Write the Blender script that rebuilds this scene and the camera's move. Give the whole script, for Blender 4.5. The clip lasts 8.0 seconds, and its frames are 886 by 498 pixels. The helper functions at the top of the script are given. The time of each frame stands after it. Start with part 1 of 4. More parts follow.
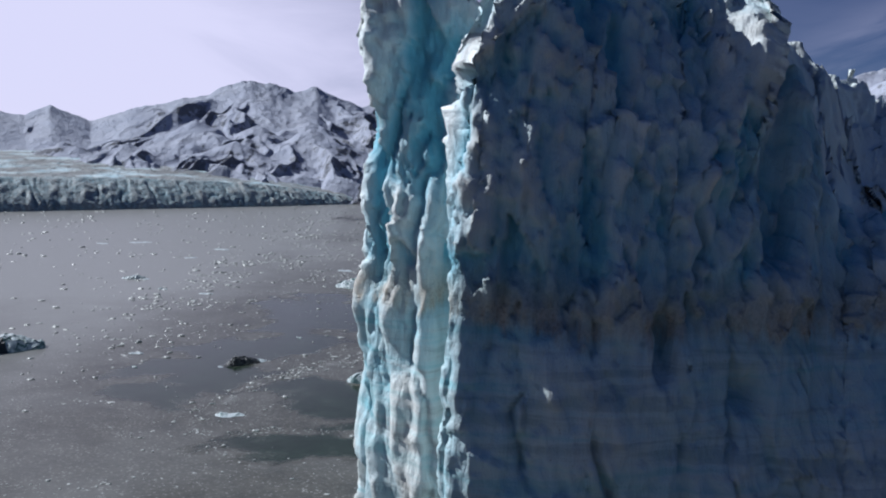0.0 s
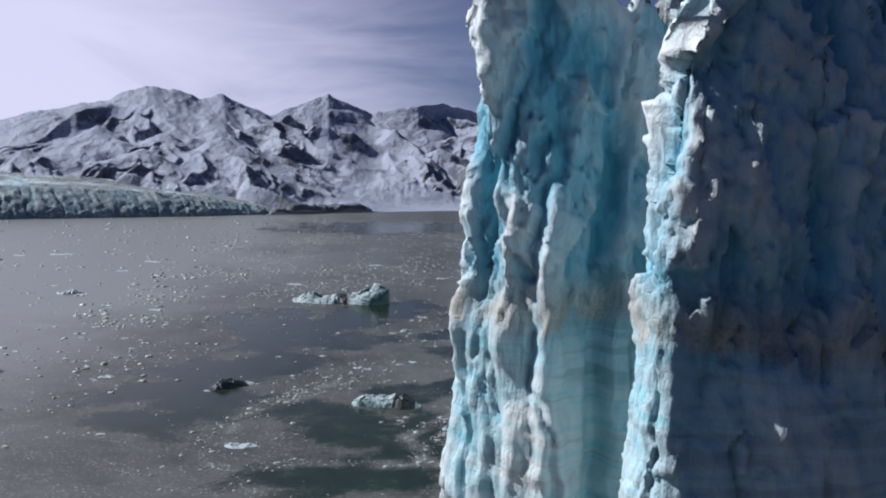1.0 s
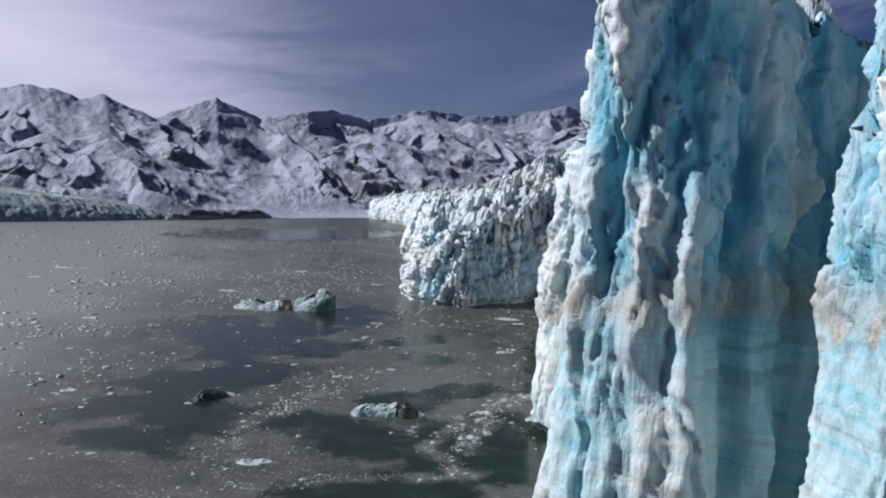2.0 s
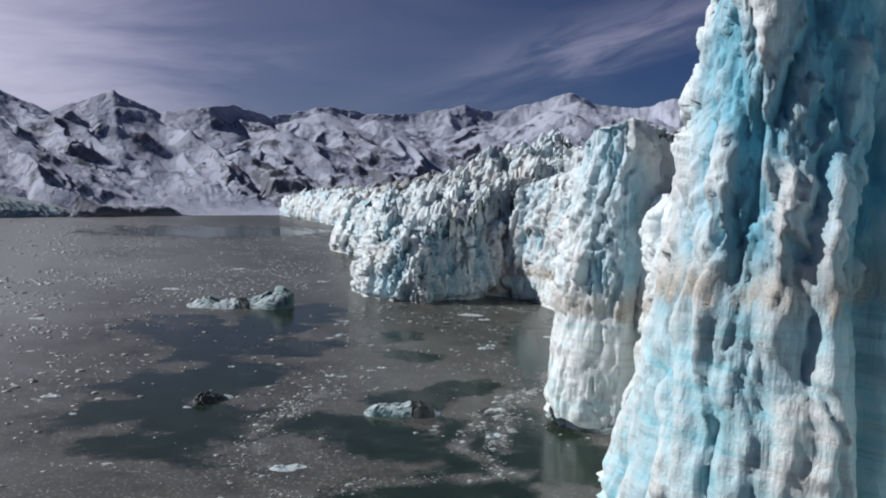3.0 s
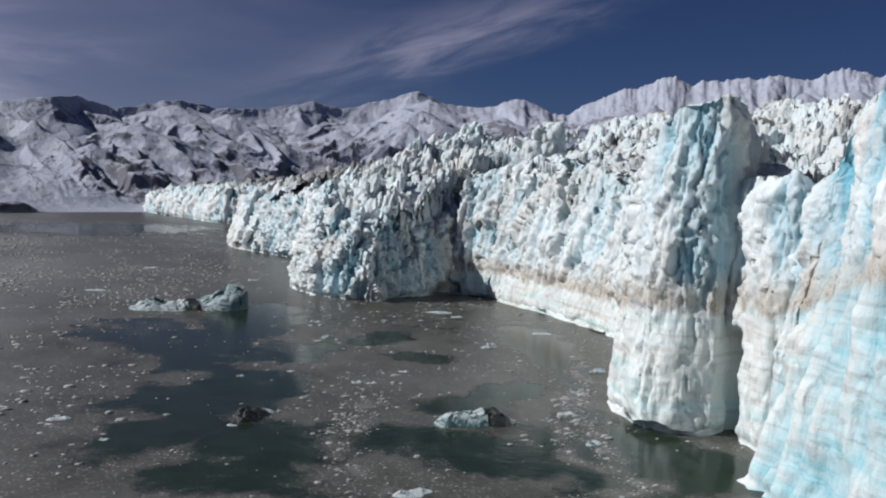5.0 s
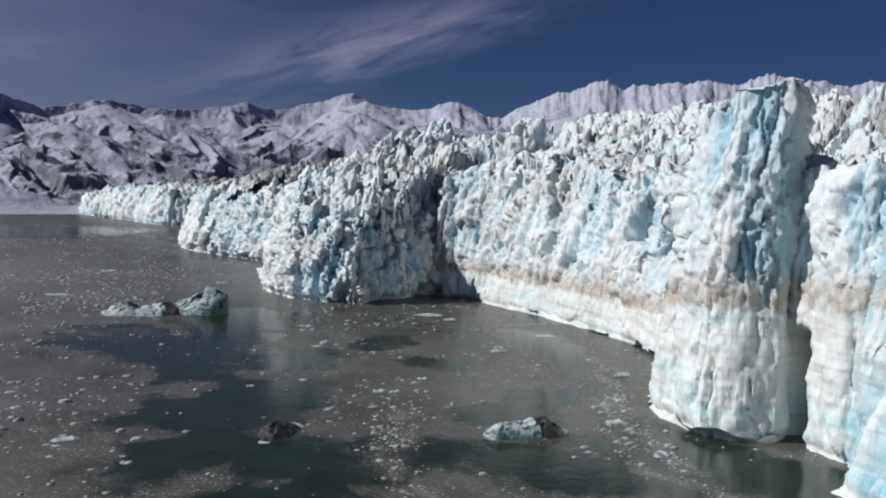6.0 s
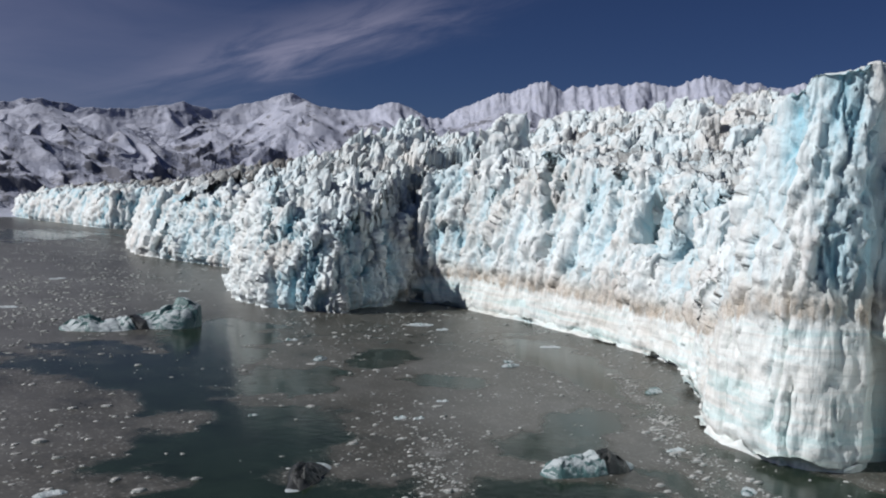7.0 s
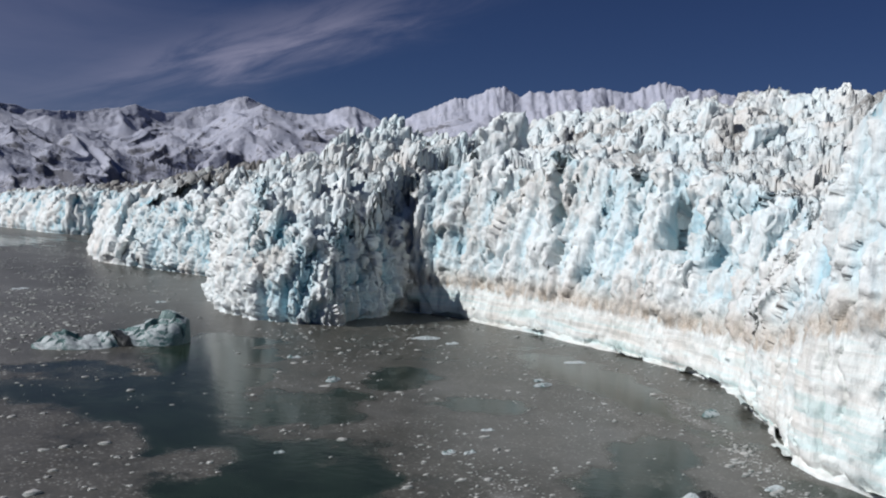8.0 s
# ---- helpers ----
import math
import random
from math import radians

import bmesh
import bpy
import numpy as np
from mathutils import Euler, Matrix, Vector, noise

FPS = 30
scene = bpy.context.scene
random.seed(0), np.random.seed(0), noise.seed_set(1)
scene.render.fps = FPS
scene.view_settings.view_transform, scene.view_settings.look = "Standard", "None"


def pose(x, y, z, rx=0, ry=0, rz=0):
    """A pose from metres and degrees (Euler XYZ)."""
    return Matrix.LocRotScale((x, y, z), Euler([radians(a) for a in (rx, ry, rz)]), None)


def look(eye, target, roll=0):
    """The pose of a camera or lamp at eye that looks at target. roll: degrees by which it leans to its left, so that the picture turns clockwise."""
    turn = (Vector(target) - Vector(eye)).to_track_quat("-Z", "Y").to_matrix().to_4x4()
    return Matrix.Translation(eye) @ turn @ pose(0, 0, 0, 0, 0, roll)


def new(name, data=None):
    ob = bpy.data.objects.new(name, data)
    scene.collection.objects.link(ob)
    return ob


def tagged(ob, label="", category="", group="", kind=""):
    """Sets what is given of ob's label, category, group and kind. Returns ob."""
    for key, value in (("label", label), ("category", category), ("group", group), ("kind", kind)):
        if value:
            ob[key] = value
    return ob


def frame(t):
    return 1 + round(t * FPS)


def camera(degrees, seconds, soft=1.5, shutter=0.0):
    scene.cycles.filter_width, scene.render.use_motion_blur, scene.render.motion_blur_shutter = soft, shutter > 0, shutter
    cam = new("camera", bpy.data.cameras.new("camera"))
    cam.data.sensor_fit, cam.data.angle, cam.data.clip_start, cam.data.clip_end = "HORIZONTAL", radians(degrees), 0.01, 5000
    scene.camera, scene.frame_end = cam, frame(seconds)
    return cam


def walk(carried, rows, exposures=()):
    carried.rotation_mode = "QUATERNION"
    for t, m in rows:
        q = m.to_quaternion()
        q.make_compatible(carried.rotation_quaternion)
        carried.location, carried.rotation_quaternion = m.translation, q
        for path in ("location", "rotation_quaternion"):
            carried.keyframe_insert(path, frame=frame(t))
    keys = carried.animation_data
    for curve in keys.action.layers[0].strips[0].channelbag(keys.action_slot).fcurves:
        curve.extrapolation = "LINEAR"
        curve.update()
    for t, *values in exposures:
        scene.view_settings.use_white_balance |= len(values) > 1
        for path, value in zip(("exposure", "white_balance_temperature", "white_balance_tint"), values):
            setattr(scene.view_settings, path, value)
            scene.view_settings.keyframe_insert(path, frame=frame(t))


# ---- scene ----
cam = camera(50.4, 8.0, soft=2.0)

# the flight: seconds, place, and yaw, pitch, roll in degrees
PATH = [
    (0.0, -0.58, -0.45, 64.41, -0.264, -6.290, 1.317),
    (0.5, -15.89, 8.16, 63.65, -3.526, -5.987, 1.609),
    (1.0, -30.83, 16.29, 62.33, -6.824, -5.417, 1.961),
    (1.5, -45.70, 25.00, 60.20, -10.450, -4.950, 2.241),
    (2.0, -60.29, 32.60, 57.95, -14.493, -4.540, 2.739),
    (3.5, -95.75, 59.03, 52.67, -23.881, -4.259, 2.946),
    (4.0, -104.80, 69.66, 51.33, -26.450, -4.194, 2.939),
    (4.5, -113.13, 80.59, 49.79, -28.821, -4.032, 3.096),
    (6.0, -130.10, 118.29, 43.85, -35.347, -3.348, 3.203),
    (6.5, -130.61, 133.54, 43.04, -37.275, -3.248, 3.068),
    (7.0, -130.07, 149.10, 42.57, -39.171, -3.073, 3.058),
    (7.5, -128.98, 163.98, 41.80, -40.641, -2.814, 3.046),
    (8.0, -127.76, 178.67, 40.86, -41.990, -2.594, 3.104),
]
walk(cam, [(t, look((x, y, z), (x - math.sin(radians(a)) * math.cos(radians(p)), y + math.cos(radians(a)) * math.cos(radians(p)),
                                z + math.sin(radians(p))), r)) for t, x, y, z, a, p, r in PATH],
     exposures=[(0.0, 0.05, 5700, 8), (2.0, -0.06, 5900, 10), (4.5, -0.26, 6200, 10), (8.0, -0.25, 6250, 11)])

# ---- daylight ----
SUN_AZ, SUN_EL = 67.0, 37.0          # degrees to the left of +y, and above the horizon
world = bpy.data.worlds.new("sky")
scene.world = world
world.use_nodes = True


def node_kit(tree):
    def add(kind, ins=None, **props):
        n = tree.nodes.new(kind)
        for k, v in props.items():
            setattr(n, k, v)
        for k, v in (ins or {}).items():
            if isinstance(v, bpy.types.NodeSocket):
                tree.links.new(v, n.inputs[k])
            else:
                n.inputs[k].default_value = v
        return n
    return add


def ramp(n, stops):
    el = n.color_ramp.elements
    while len(el) < len(stops):
        el.new(0.5)
    for e, (p, c) in zip(el, stops):
        e.position = p
        e.color = (*c, 1) if len(c) == 3 else c
    return n


def mix(add, f, a, b, blend="MIX"):
    return add("ShaderNodeMix", {0: f, 6: a if not isinstance(a, tuple) else (*a, 1), 7: b if not isinstance(b, tuple) else (*b, 1)},
               data_type="RGBA", blend_type=blend).outputs[2]


def build_sky():
    tree = world.node_tree
    tree.nodes.clear()
    add = node_kit(tree)
    sky = add("ShaderNodeTexSky", sky_type="NISHITA", sun_disc=False, sun_elevation=radians(SUN_EL), sun_rotation=radians(-SUN_AZ),
              altitude=2500.0, air_density=1.0, dust_density=0.6, ozone_density=4.0)
    co = add("ShaderNodeTexCoord")
    sep = add("ShaderNodeSeparateXYZ", {0: co.outputs["Generated"]})

    def calc(op, *v):
        return add("ShaderNodeMath", dict(enumerate(v)), operation=op).outputs[0]

    # bearing to the left of +y, and height, both in degrees
    az = calc("MULTIPLY", calc("ARCTAN2", calc("MULTIPLY", sep.outputs[0], -1.0), sep.outputs[1]), 57.3)
    el = calc("MULTIPLY", calc("ARCSINE", sep.outputs[2]), 57.3)
    turn = add("ShaderNodeMapping", {"Vector": co.outputs["Generated"], "Rotation": (0.0, -0.3, 0.6), "Scale": (2.0, 4.0, 9.0)})
    big = add("ShaderNodeTexNoise", {"Vector": turn.outputs[0], "Scale": 1.6, "Detail": 9.0, "Roughness": 0.58, "Distortion": 0.8}).outputs[0]
    # a high veil towards the sun, and one long wisp beside it
    edge = calc("MULTIPLY_ADD", big, 26.0, calc("MULTIPLY_ADD", el, -0.7, az))
    veil = add("ShaderNodeMapRange", {0: edge, 1: -3.0, 2: 25.0, 3: 0.0, 4: 0.72}, interpolation_type="SMOOTHSTEP").outputs[0]
    back = add("ShaderNodeMapRange", {0: az, 1: 50.0, 2: 85.0, 3: 1.0, 4: 0.0}, interpolation_type="SMOOTHSTEP").outputs[0]
    high = add("ShaderNodeMapRange", {0: el, 1: 18.0, 2: 45.0, 3: 1.0, 4: 0.0}, interpolation_type="SMOOTHSTEP").outputs[0]
    veil = calc("MULTIPLY", veil, calc("MULTIPLY", back, high))
    off = calc("MULTIPLY_ADD", calc("ADD", az, 32.0), 0.33, calc("ADD", el, -9.6))
    lane = add("ShaderNodeCombineXYZ", {0: calc("MULTIPLY", az, 0.11), 1: calc("MULTIPLY", off, 0.5), 2: 3.0}).outputs[0]
    thread = add("ShaderNodeTexNoise", {"Vector": lane, "Scale": 1.3, "Detail": 7.0, "Roughness": 0.6, "Distortion": 0.5}).outputs[0]
    off = calc("MULTIPLY_ADD", thread, 4.4, calc("ADD", off, -2.2))
    core = calc("EXPONENT", calc("MULTIPLY", calc("MULTIPLY", off, off), -0.42))
    along = calc("EXPONENT", calc("MULTIPLY", calc("POWER", calc("ABSOLUTE", calc("ADD", az, 31.0)), 2.0), -0.011))
    fleck = add("ShaderNodeMapRange", {0: thread, 1: 0.32, 2: 0.68, 3: 0.03, 4: 0.27}).outputs[0]
    wisp = calc("MULTIPLY", calc("MULTIPLY", core, along), fleck)
    # a thin rest of the veil that reaches further round
    thin = add("ShaderNodeMapRange", {0: calc("MULTIPLY_ADD", big, 18.0, az), 1: -28.0, 2: 14.0, 3: 0.0, 4: 0.16}, interpolation_type="SMOOTHSTEP").outputs[0]
    wisp = calc("ADD", wisp, calc("MULTIPLY", thin, calc("MULTIPLY", back, high)))
    total = add("ShaderNodeMath", {0: wisp, 1: veil}, operation="ADD", use_clamp=True).outputs[0]
    tint = mix(add, 1.0, sky.outputs[0], (0.74, 0.82, 1.18), "MULTIPLY")
    mixed = mix(add, total, tint, (32.0, 29.0, 34.5))
    bg = add("ShaderNodeBackground", {0: mixed, 1: 0.026})
    add("ShaderNodeOutputWorld", {0: bg.outputs[0]})


build_sky()
sun = new("sun", bpy.data.lights.new("sun", "SUN"))
sun.data.energy, sun.data.angle, sun.data.color = 5.0, radians(0.6), (1.0, 0.965, 0.92)
sun.matrix_world = look((-math.sin(radians(SUN_AZ)) * math.cos(radians(SUN_EL)) * 900, math.cos(radians(SUN_AZ)) * math.cos(radians(SUN_EL)) * 900,
                         math.sin(radians(SUN_EL)) * 900), (0, 0, 0))


# ---- noise in numpy ----
def hashed(i, j, k, seed):
    h = (i.astype(np.int64) * 374761393 + j.astype(np.int64) * 668265263 + k.astype(np.int64) * 2147483647 + seed * 974634777) & 0xFFFFFFFF
    h = ((h ^ (h >> 13)) * 1274126177) & 0xFFFFFFFF
    h = ((h ^ (h >> 16)) * 2246822519) & 0xFFFFFFFF
    return ((h ^ (h >> 15)) & 0xFFFFFF) / float(0xFFFFFF)


def value_noise(x, y, z, seed):
    xi, yi, zi = np.floor(x), np.floor(y), np.floor(z)
    fx, fy, fz = x - xi, y - yi, z - zi
    fx, fy, fz = (f * f * f * (f * (f * 6 - 15) + 10) for f in (fx, fy, fz))
    total = 0
    for a in (0, 1):
        for b in (0, 1):
            for c in (0, 1):
                total = total + hashed(xi + a, yi + b, zi + c, seed) * (fx if a else 1 - fx) * (fy if b else 1 - fy) * (fz if c else 1 - fz)
    return total * 2 - 1


def fbm(x, y, z, seed, octaves=4, gain=0.5, ridged=False):
    total, amp, norm = 0, 1.0, 0
    for o in range(octaves):
        v = value_noise(x + 17.3 * o, y - 9.1 * o, z + 4.7 * o, seed + o)
        total = total + amp * (1 - 2 * np.abs(v) if ridged else v)
        norm += amp
        x, y, z, amp = x * 2.03, y * 2.03, z * 2.03, amp * gain
    return total / norm


def ridges(x, y, seed, octaves=6):
    """Sharp mountain ridges, 0 to about 1: each finer octave shows most on the ridges of the one before."""
    total, weight, amp, norm = 0, 1.0, 1.0, 0
    for o in range(octaves):
        sig = (1 - np.abs(value_noise(x + 31.7 * o, y - 13.3 * o, 0 * x + o * 3.3, seed + o))) ** 2 * weight
        total, norm = total + amp * sig, norm + amp
        weight, x, y, amp = np.clip(sig * 1.9, 0, 1), x * 2.07, y * 2.07, amp * 0.45
    return total / norm


def cells2(x, y, seed):
    """Nearest and second distance, a random number of the nearest cell, and the offset from its heart."""
    xi, yi = np.floor(x), np.floor(y)
    f1, f2 = np.full(x.shape, 9.0), np.full(x.shape, 9.0)
    rnd, dx, dy = np.zeros(x.shape), np.zeros(x.shape), np.zeros(x.shape)
    zero = np.zeros_like(xi)
    for a in (-1, 0, 1):
        for b in (-1, 0, 1):
            ox = x - (xi + a + hashed(xi + a, yi + b, zero, seed))
            oy = y - (yi + b + hashed(xi + a, yi + b, zero, seed + 1))
            d = np.sqrt(ox * ox + oy * oy)
            near = d < f1
            f2 = np.where(near, f1, np.minimum(f2, d))
            rnd = np.where(near, hashed(xi + a, yi + b, zero, seed + 2), rnd)
            dx, dy, f1 = np.where(near, ox, dx), np.where(near, oy, dy), np.where(near, d, f1)
    return f1, f2, rnd, dx, dy


def smooth(v, a, b):
    v = np.clip((v - a) / (b - a), 0, 1)
    return v * v * (3 - 2 * v)


def grid_mesh(name, p, attrs=None, closed=False):
    """A mesh from a grid of points (rows, columns, 3), with float attributes of its points."""
    r, c = p.shape[:2]
    idx = np.arange(r * c).reshape(r, c)
    quads = np.stack([idx[:-1, :-1], idx[:-1, 1:], idx[1:, 1:], idx[1:, :-1]], -1).reshape(-1, 4)
    if closed:
        quads = np.concatenate([quads, np.stack([idx[:-1, -1], idx[:-1, 0], idx[1:, 0], idx[1:, -1]], -1)])
    me = bpy.data.meshes.new(name)
    me.vertices.add(r * c)
    me.vertices.foreach_set("co", p.reshape(-1).astype(np.float32))
    me.loops.add(quads.size)
    me.loops.foreach_set("vertex_index", quads.reshape(-1).astype(np.int32))
    me.polygons.add(len(quads))
    me.polygons.foreach_set("loop_start", np.arange(0, quads.size, 4, dtype=np.int32))
    me.update(calc_edges=True)
    for key, v in (attrs or {}).items():
        at = me.attributes.new(key, "FLOAT", "POINT")
        at.data.foreach_set("value", v.reshape(-1).astype(np.float32))
    return me


def spline(ctrl, s):
    """Catmull-Rom through rows of ctrl, by the length along their x and y; s is that length."""
    c = np.array(ctrl, float)
    d = np.r_[0, np.cumsum(np.hypot(*np.diff(c[:, :2], axis=0).T))]
    m = np.gradient(c, d, axis=0)
    i = np.clip(np.searchsorted(d, s) - 1, 0, len(d) - 2)
    h = (d[i + 1] - d[i])[:, None]
    u = ((s - d[i])[:, None]) / h
    return ((2 * u**3 - 3 * u**2 + 1) * c[i] + (u**3 - 2 * u**2 + u) * h * m[i] + (3 * u**2 - 2 * u**3) * c[i + 1] + (u**3 - u**2) * h * m[i + 1])


# ---- materials ----
def material(name):
    m = bpy.data.materials.new(name)
    m.use_nodes = True
    m.node_tree.nodes.clear()
    return m, node_kit(m.node_tree)


def finish(add, **ins):
    b = add("ShaderNodeBsdfPrincipled", {k.replace("_", " "): v for k, v in ins.items()})
    add("ShaderNodeOutputMaterial", {0: b.outputs[0]})
    return b


def glacier_ice():
    m, add = material("glacier_ice")
    pos = add("ShaderNodeNewGeometry").outputs["Position"]
    tall = add("ShaderNodeMapping", {"Vector": pos, "Scale": (1, 1, 0.35)}).outputs[0]
    n_big = add("ShaderNodeTexNoise", {"Vector": tall, "Scale": 0.06, "Detail": 5.0, "Roughness": 0.6}).outputs[0]
    n_mid = add("ShaderNodeTexNoise", {"Vector": tall, "Scale": 0.35, "Detail": 6.0, "Roughness": 0.65}).outputs[0]
    n_fine = add("ShaderNodeTexNoise", {"Vector": pos, "Scale": 2.2, "Detail": 5.0, "Roughness": 0.7}).outputs[0]
    band = add("ShaderNodeAttribute", attribute_name="band").outputs["Fac"]
    hollow = add("ShaderNodeAttribute", attribute_name="hollow").outputs["Fac"]
    debris = add("ShaderNodeAttribute", attribute_name="debris").outputs["Fac"]
    # firn white over blue ice
    blue_f = add("ShaderNodeMath", {0: hollow, 1: n_big}, operation="ADD").outputs[0]
    blue_f = add("ShaderNodeMath", {0: blue_f, 1: n_mid}, operation="ADD").outputs[0]
    blue_f = add("ShaderNodeMapRange", {0: blue_f, 1: 0.90, 2: 1.85, 3: 0.0, 4: 0.95}).outputs[0]
    col = mix(add, blue_f, (0.78, 0.83, 0.835), (0.15, 0.44, 0.56))
    grey = ramp(add("ShaderNodeValToRGB", {0: n_mid}), [(0.33, (0.62, 0.68, 0.69)), (0.6, (1, 1, 1))]).outputs[0]
    col = mix(add, 0.55, col, grey, "MULTIPLY")
    # wind-blown dust over the upper faces
    n_dust = add("ShaderNodeTexNoise", {"Vector": pos, "Scale": 0.045, "Detail": 7.0, "Roughness": 0.68}).outputs[0]
    dust = add("ShaderNodeMapRange", {0: n_dust, 1: 0.46, 2: 0.66, 3: 0.0, 4: 0.58}).outputs[0]
    clean = add("ShaderNodeMapRange", {0: hollow, 1: 0.15, 2: 0.45, 3: 1.0, 4: 0.1}).outputs[0]
    dust = add("ShaderNodeMath", {0: dust, 1: clean}, operation="MULTIPLY").outputs[0]
    col = mix(add, dust, col, (0.56, 0.49, 0.43))
    # the dirt band and the paler layers below it
    wob = add("ShaderNodeMath", {0: n_mid, 1: 7.0, 2: -3.5}, operation="MULTIPLY_ADD").outputs[0]
    bz = add("ShaderNodeMath", {0: band, 1: wob}, operation="ADD").outputs[0]
    up = add("ShaderNodeMapRange", {0: bz, 1: -3.4, 2: -1.6, 3: 0.0, 4: 1.0}).outputs[0]
    dn = add("ShaderNodeMapRange", {0: bz, 1: 0.5, 2: 5.5, 3: 1.0, 4: 0.0}).outputs[0]
    bf = add("ShaderNodeMath", {0: up, 1: dn}, operation="MULTIPLY").outputs[0]
    patch = add("ShaderNodeMapRange", {0: n_mid, 1: 0.33, 2: 0.62, 3: 0.25, 4: 0.95}).outputs[0]
    bf = add("ShaderNodeMath", {0: bf, 1: patch}, operation="MULTIPLY").outputs[0]
    low = add("ShaderNodeMapRange", {0: bz, 1: -1.0, 2: -5.0, 3: 0.0, 4: 1.0}).outputs[0]
    flat = add("ShaderNodeMapping", {"Vector": pos, "Scale": (0.03, 0.03, 0.42)}).outputs[0]
    lay = add("ShaderNodeTexNoise", {"Vector": flat, "Scale": 1.0, "Detail": 5.0, "Roughness": 0.6, "Distortion": 0.4}).outputs[0]
    layc = ramp(add("ShaderNodeValToRGB", {0: lay}), [(0.38, (0.40, 0.66, 0.64)), (0.46, (0.74, 0.82, 0.78)), (0.54, (0.78, 0.76, 0.69)), (0.62, (0.42, 0.42, 0.36))]).outputs[0]
    lowf = add("ShaderNodeMath", {0: low, 1: 0.38}, operation="MULTIPLY").outputs[0]
    col = mix(add, lowf, col, layc)
    dirt = ramp(add("ShaderNodeValToRGB", {0: n_fine}), [(0.3, (0.27, 0.225, 0.175)), (0.7, (0.60, 0.53, 0.44))]).outputs[0]
    col = mix(add, bf, col, dirt)
    # debris melted out on the top
    speck = add("ShaderNodeMath", {0: n_fine, 1: 1.5, 2: n_mid}, operation="MULTIPLY_ADD").outputs[0]
    df = add("ShaderNodeMath", {0: speck, 1: 0.55, 2: debris}, operation="MULTIPLY_ADD").outputs[0]
    df = add("ShaderNodeMapRange", {0: df, 1: 1.08, 2: 1.22, 3: 0.0, 4: 0.85}).outputs[0]
    col = mix(add, df, col, (0.19, 0.175, 0.16))
    spots = add("ShaderNodeMapRange", {0: n_fine, 1: 0.62, 2: 0.72, 3: 0.0, 4: 0.6}).outputs[0]
    col = mix(add, spots, col, (0.25, 0.24, 0.23))
    crag = add("ShaderNodeTexVoronoi", {"Vector": tall, "Scale": 0.9, "Randomness": 1.0}).outputs["Distance"]
    streak = add("ShaderNodeMapping", {"Vector": pos, "Scale": (1, 1, 0.14)}).outputs[0]
    n_run = add("ShaderNodeTexNoise", {"Vector": streak, "Scale": 0.8, "Detail": 5.0, "Roughness": 0.6}).outputs[0]
    bh = add("ShaderNodeMath", {0: n_run, 1: 1.0, 2: n_mid}, operation="MULTIPLY_ADD").outputs[0]
    bh = add("ShaderNodeMath", {0: n_fine, 1: 0.35, 2: bh}, operation="MULTIPLY_ADD").outputs[0]
    bh = add("ShaderNodeMath", {0: crag, 1: 0.25, 2: bh}, operation="MULTIPLY_ADD").outputs[0]
    bump = add("ShaderNodeBump", {"Height": bh, "Strength": 0.7, "Distance": 0.6}).outputs[0]
    finish(add, Base_Color=col, Roughness=0.55, Normal=bump, Specular_IOR_Level=0.35)
    return m


def snow_rock():
    m, add = material("snow_and_rock")
    geo = add("ShaderNodeNewGeometry")
    pos = geo.outputs["Position"]
    steep = add("ShaderNodeAttribute", attribute_name="steep").outputs["Fac"]
    # rock cover, plus the shade painted on right-facing flanks
    rock_shade = add("ShaderNodeAttribute", attribute_name="rock_shade").outputs["Fac"]
    n1 = add("ShaderNodeTexNoise", {"Vector": pos, "Scale": 0.02, "Detail": 9.0, "Roughness": 0.68}).outputs[0]
    n2 = add("ShaderNodeTexNoise", {"Vector": pos, "Scale": 0.07, "Detail": 6.0, "Roughness": 0.7}).outputs[0]
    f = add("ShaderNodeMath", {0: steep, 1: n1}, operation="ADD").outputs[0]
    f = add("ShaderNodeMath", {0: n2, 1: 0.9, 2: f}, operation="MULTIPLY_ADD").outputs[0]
    f = add("ShaderNodeMath", {0: f, 1: rock_shade}, operation="ADD").outputs[0]
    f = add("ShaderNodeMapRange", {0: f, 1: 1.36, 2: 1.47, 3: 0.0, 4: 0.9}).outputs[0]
    # rock and snow tones carry a bluish cast painted in for distant haze
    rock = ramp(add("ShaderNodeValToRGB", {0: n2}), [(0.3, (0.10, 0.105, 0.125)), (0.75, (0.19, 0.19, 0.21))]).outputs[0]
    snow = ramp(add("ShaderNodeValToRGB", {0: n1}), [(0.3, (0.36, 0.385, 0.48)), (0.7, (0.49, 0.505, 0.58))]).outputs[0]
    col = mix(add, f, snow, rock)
    bump = add("ShaderNodeBump", {"Height": n2, "Strength": 0.8, "Distance": 9.0}).outputs[0]
    finish(add, Base_Color=col, Roughness=0.8, Normal=bump, Specular_IOR_Level=0.2)
    return m


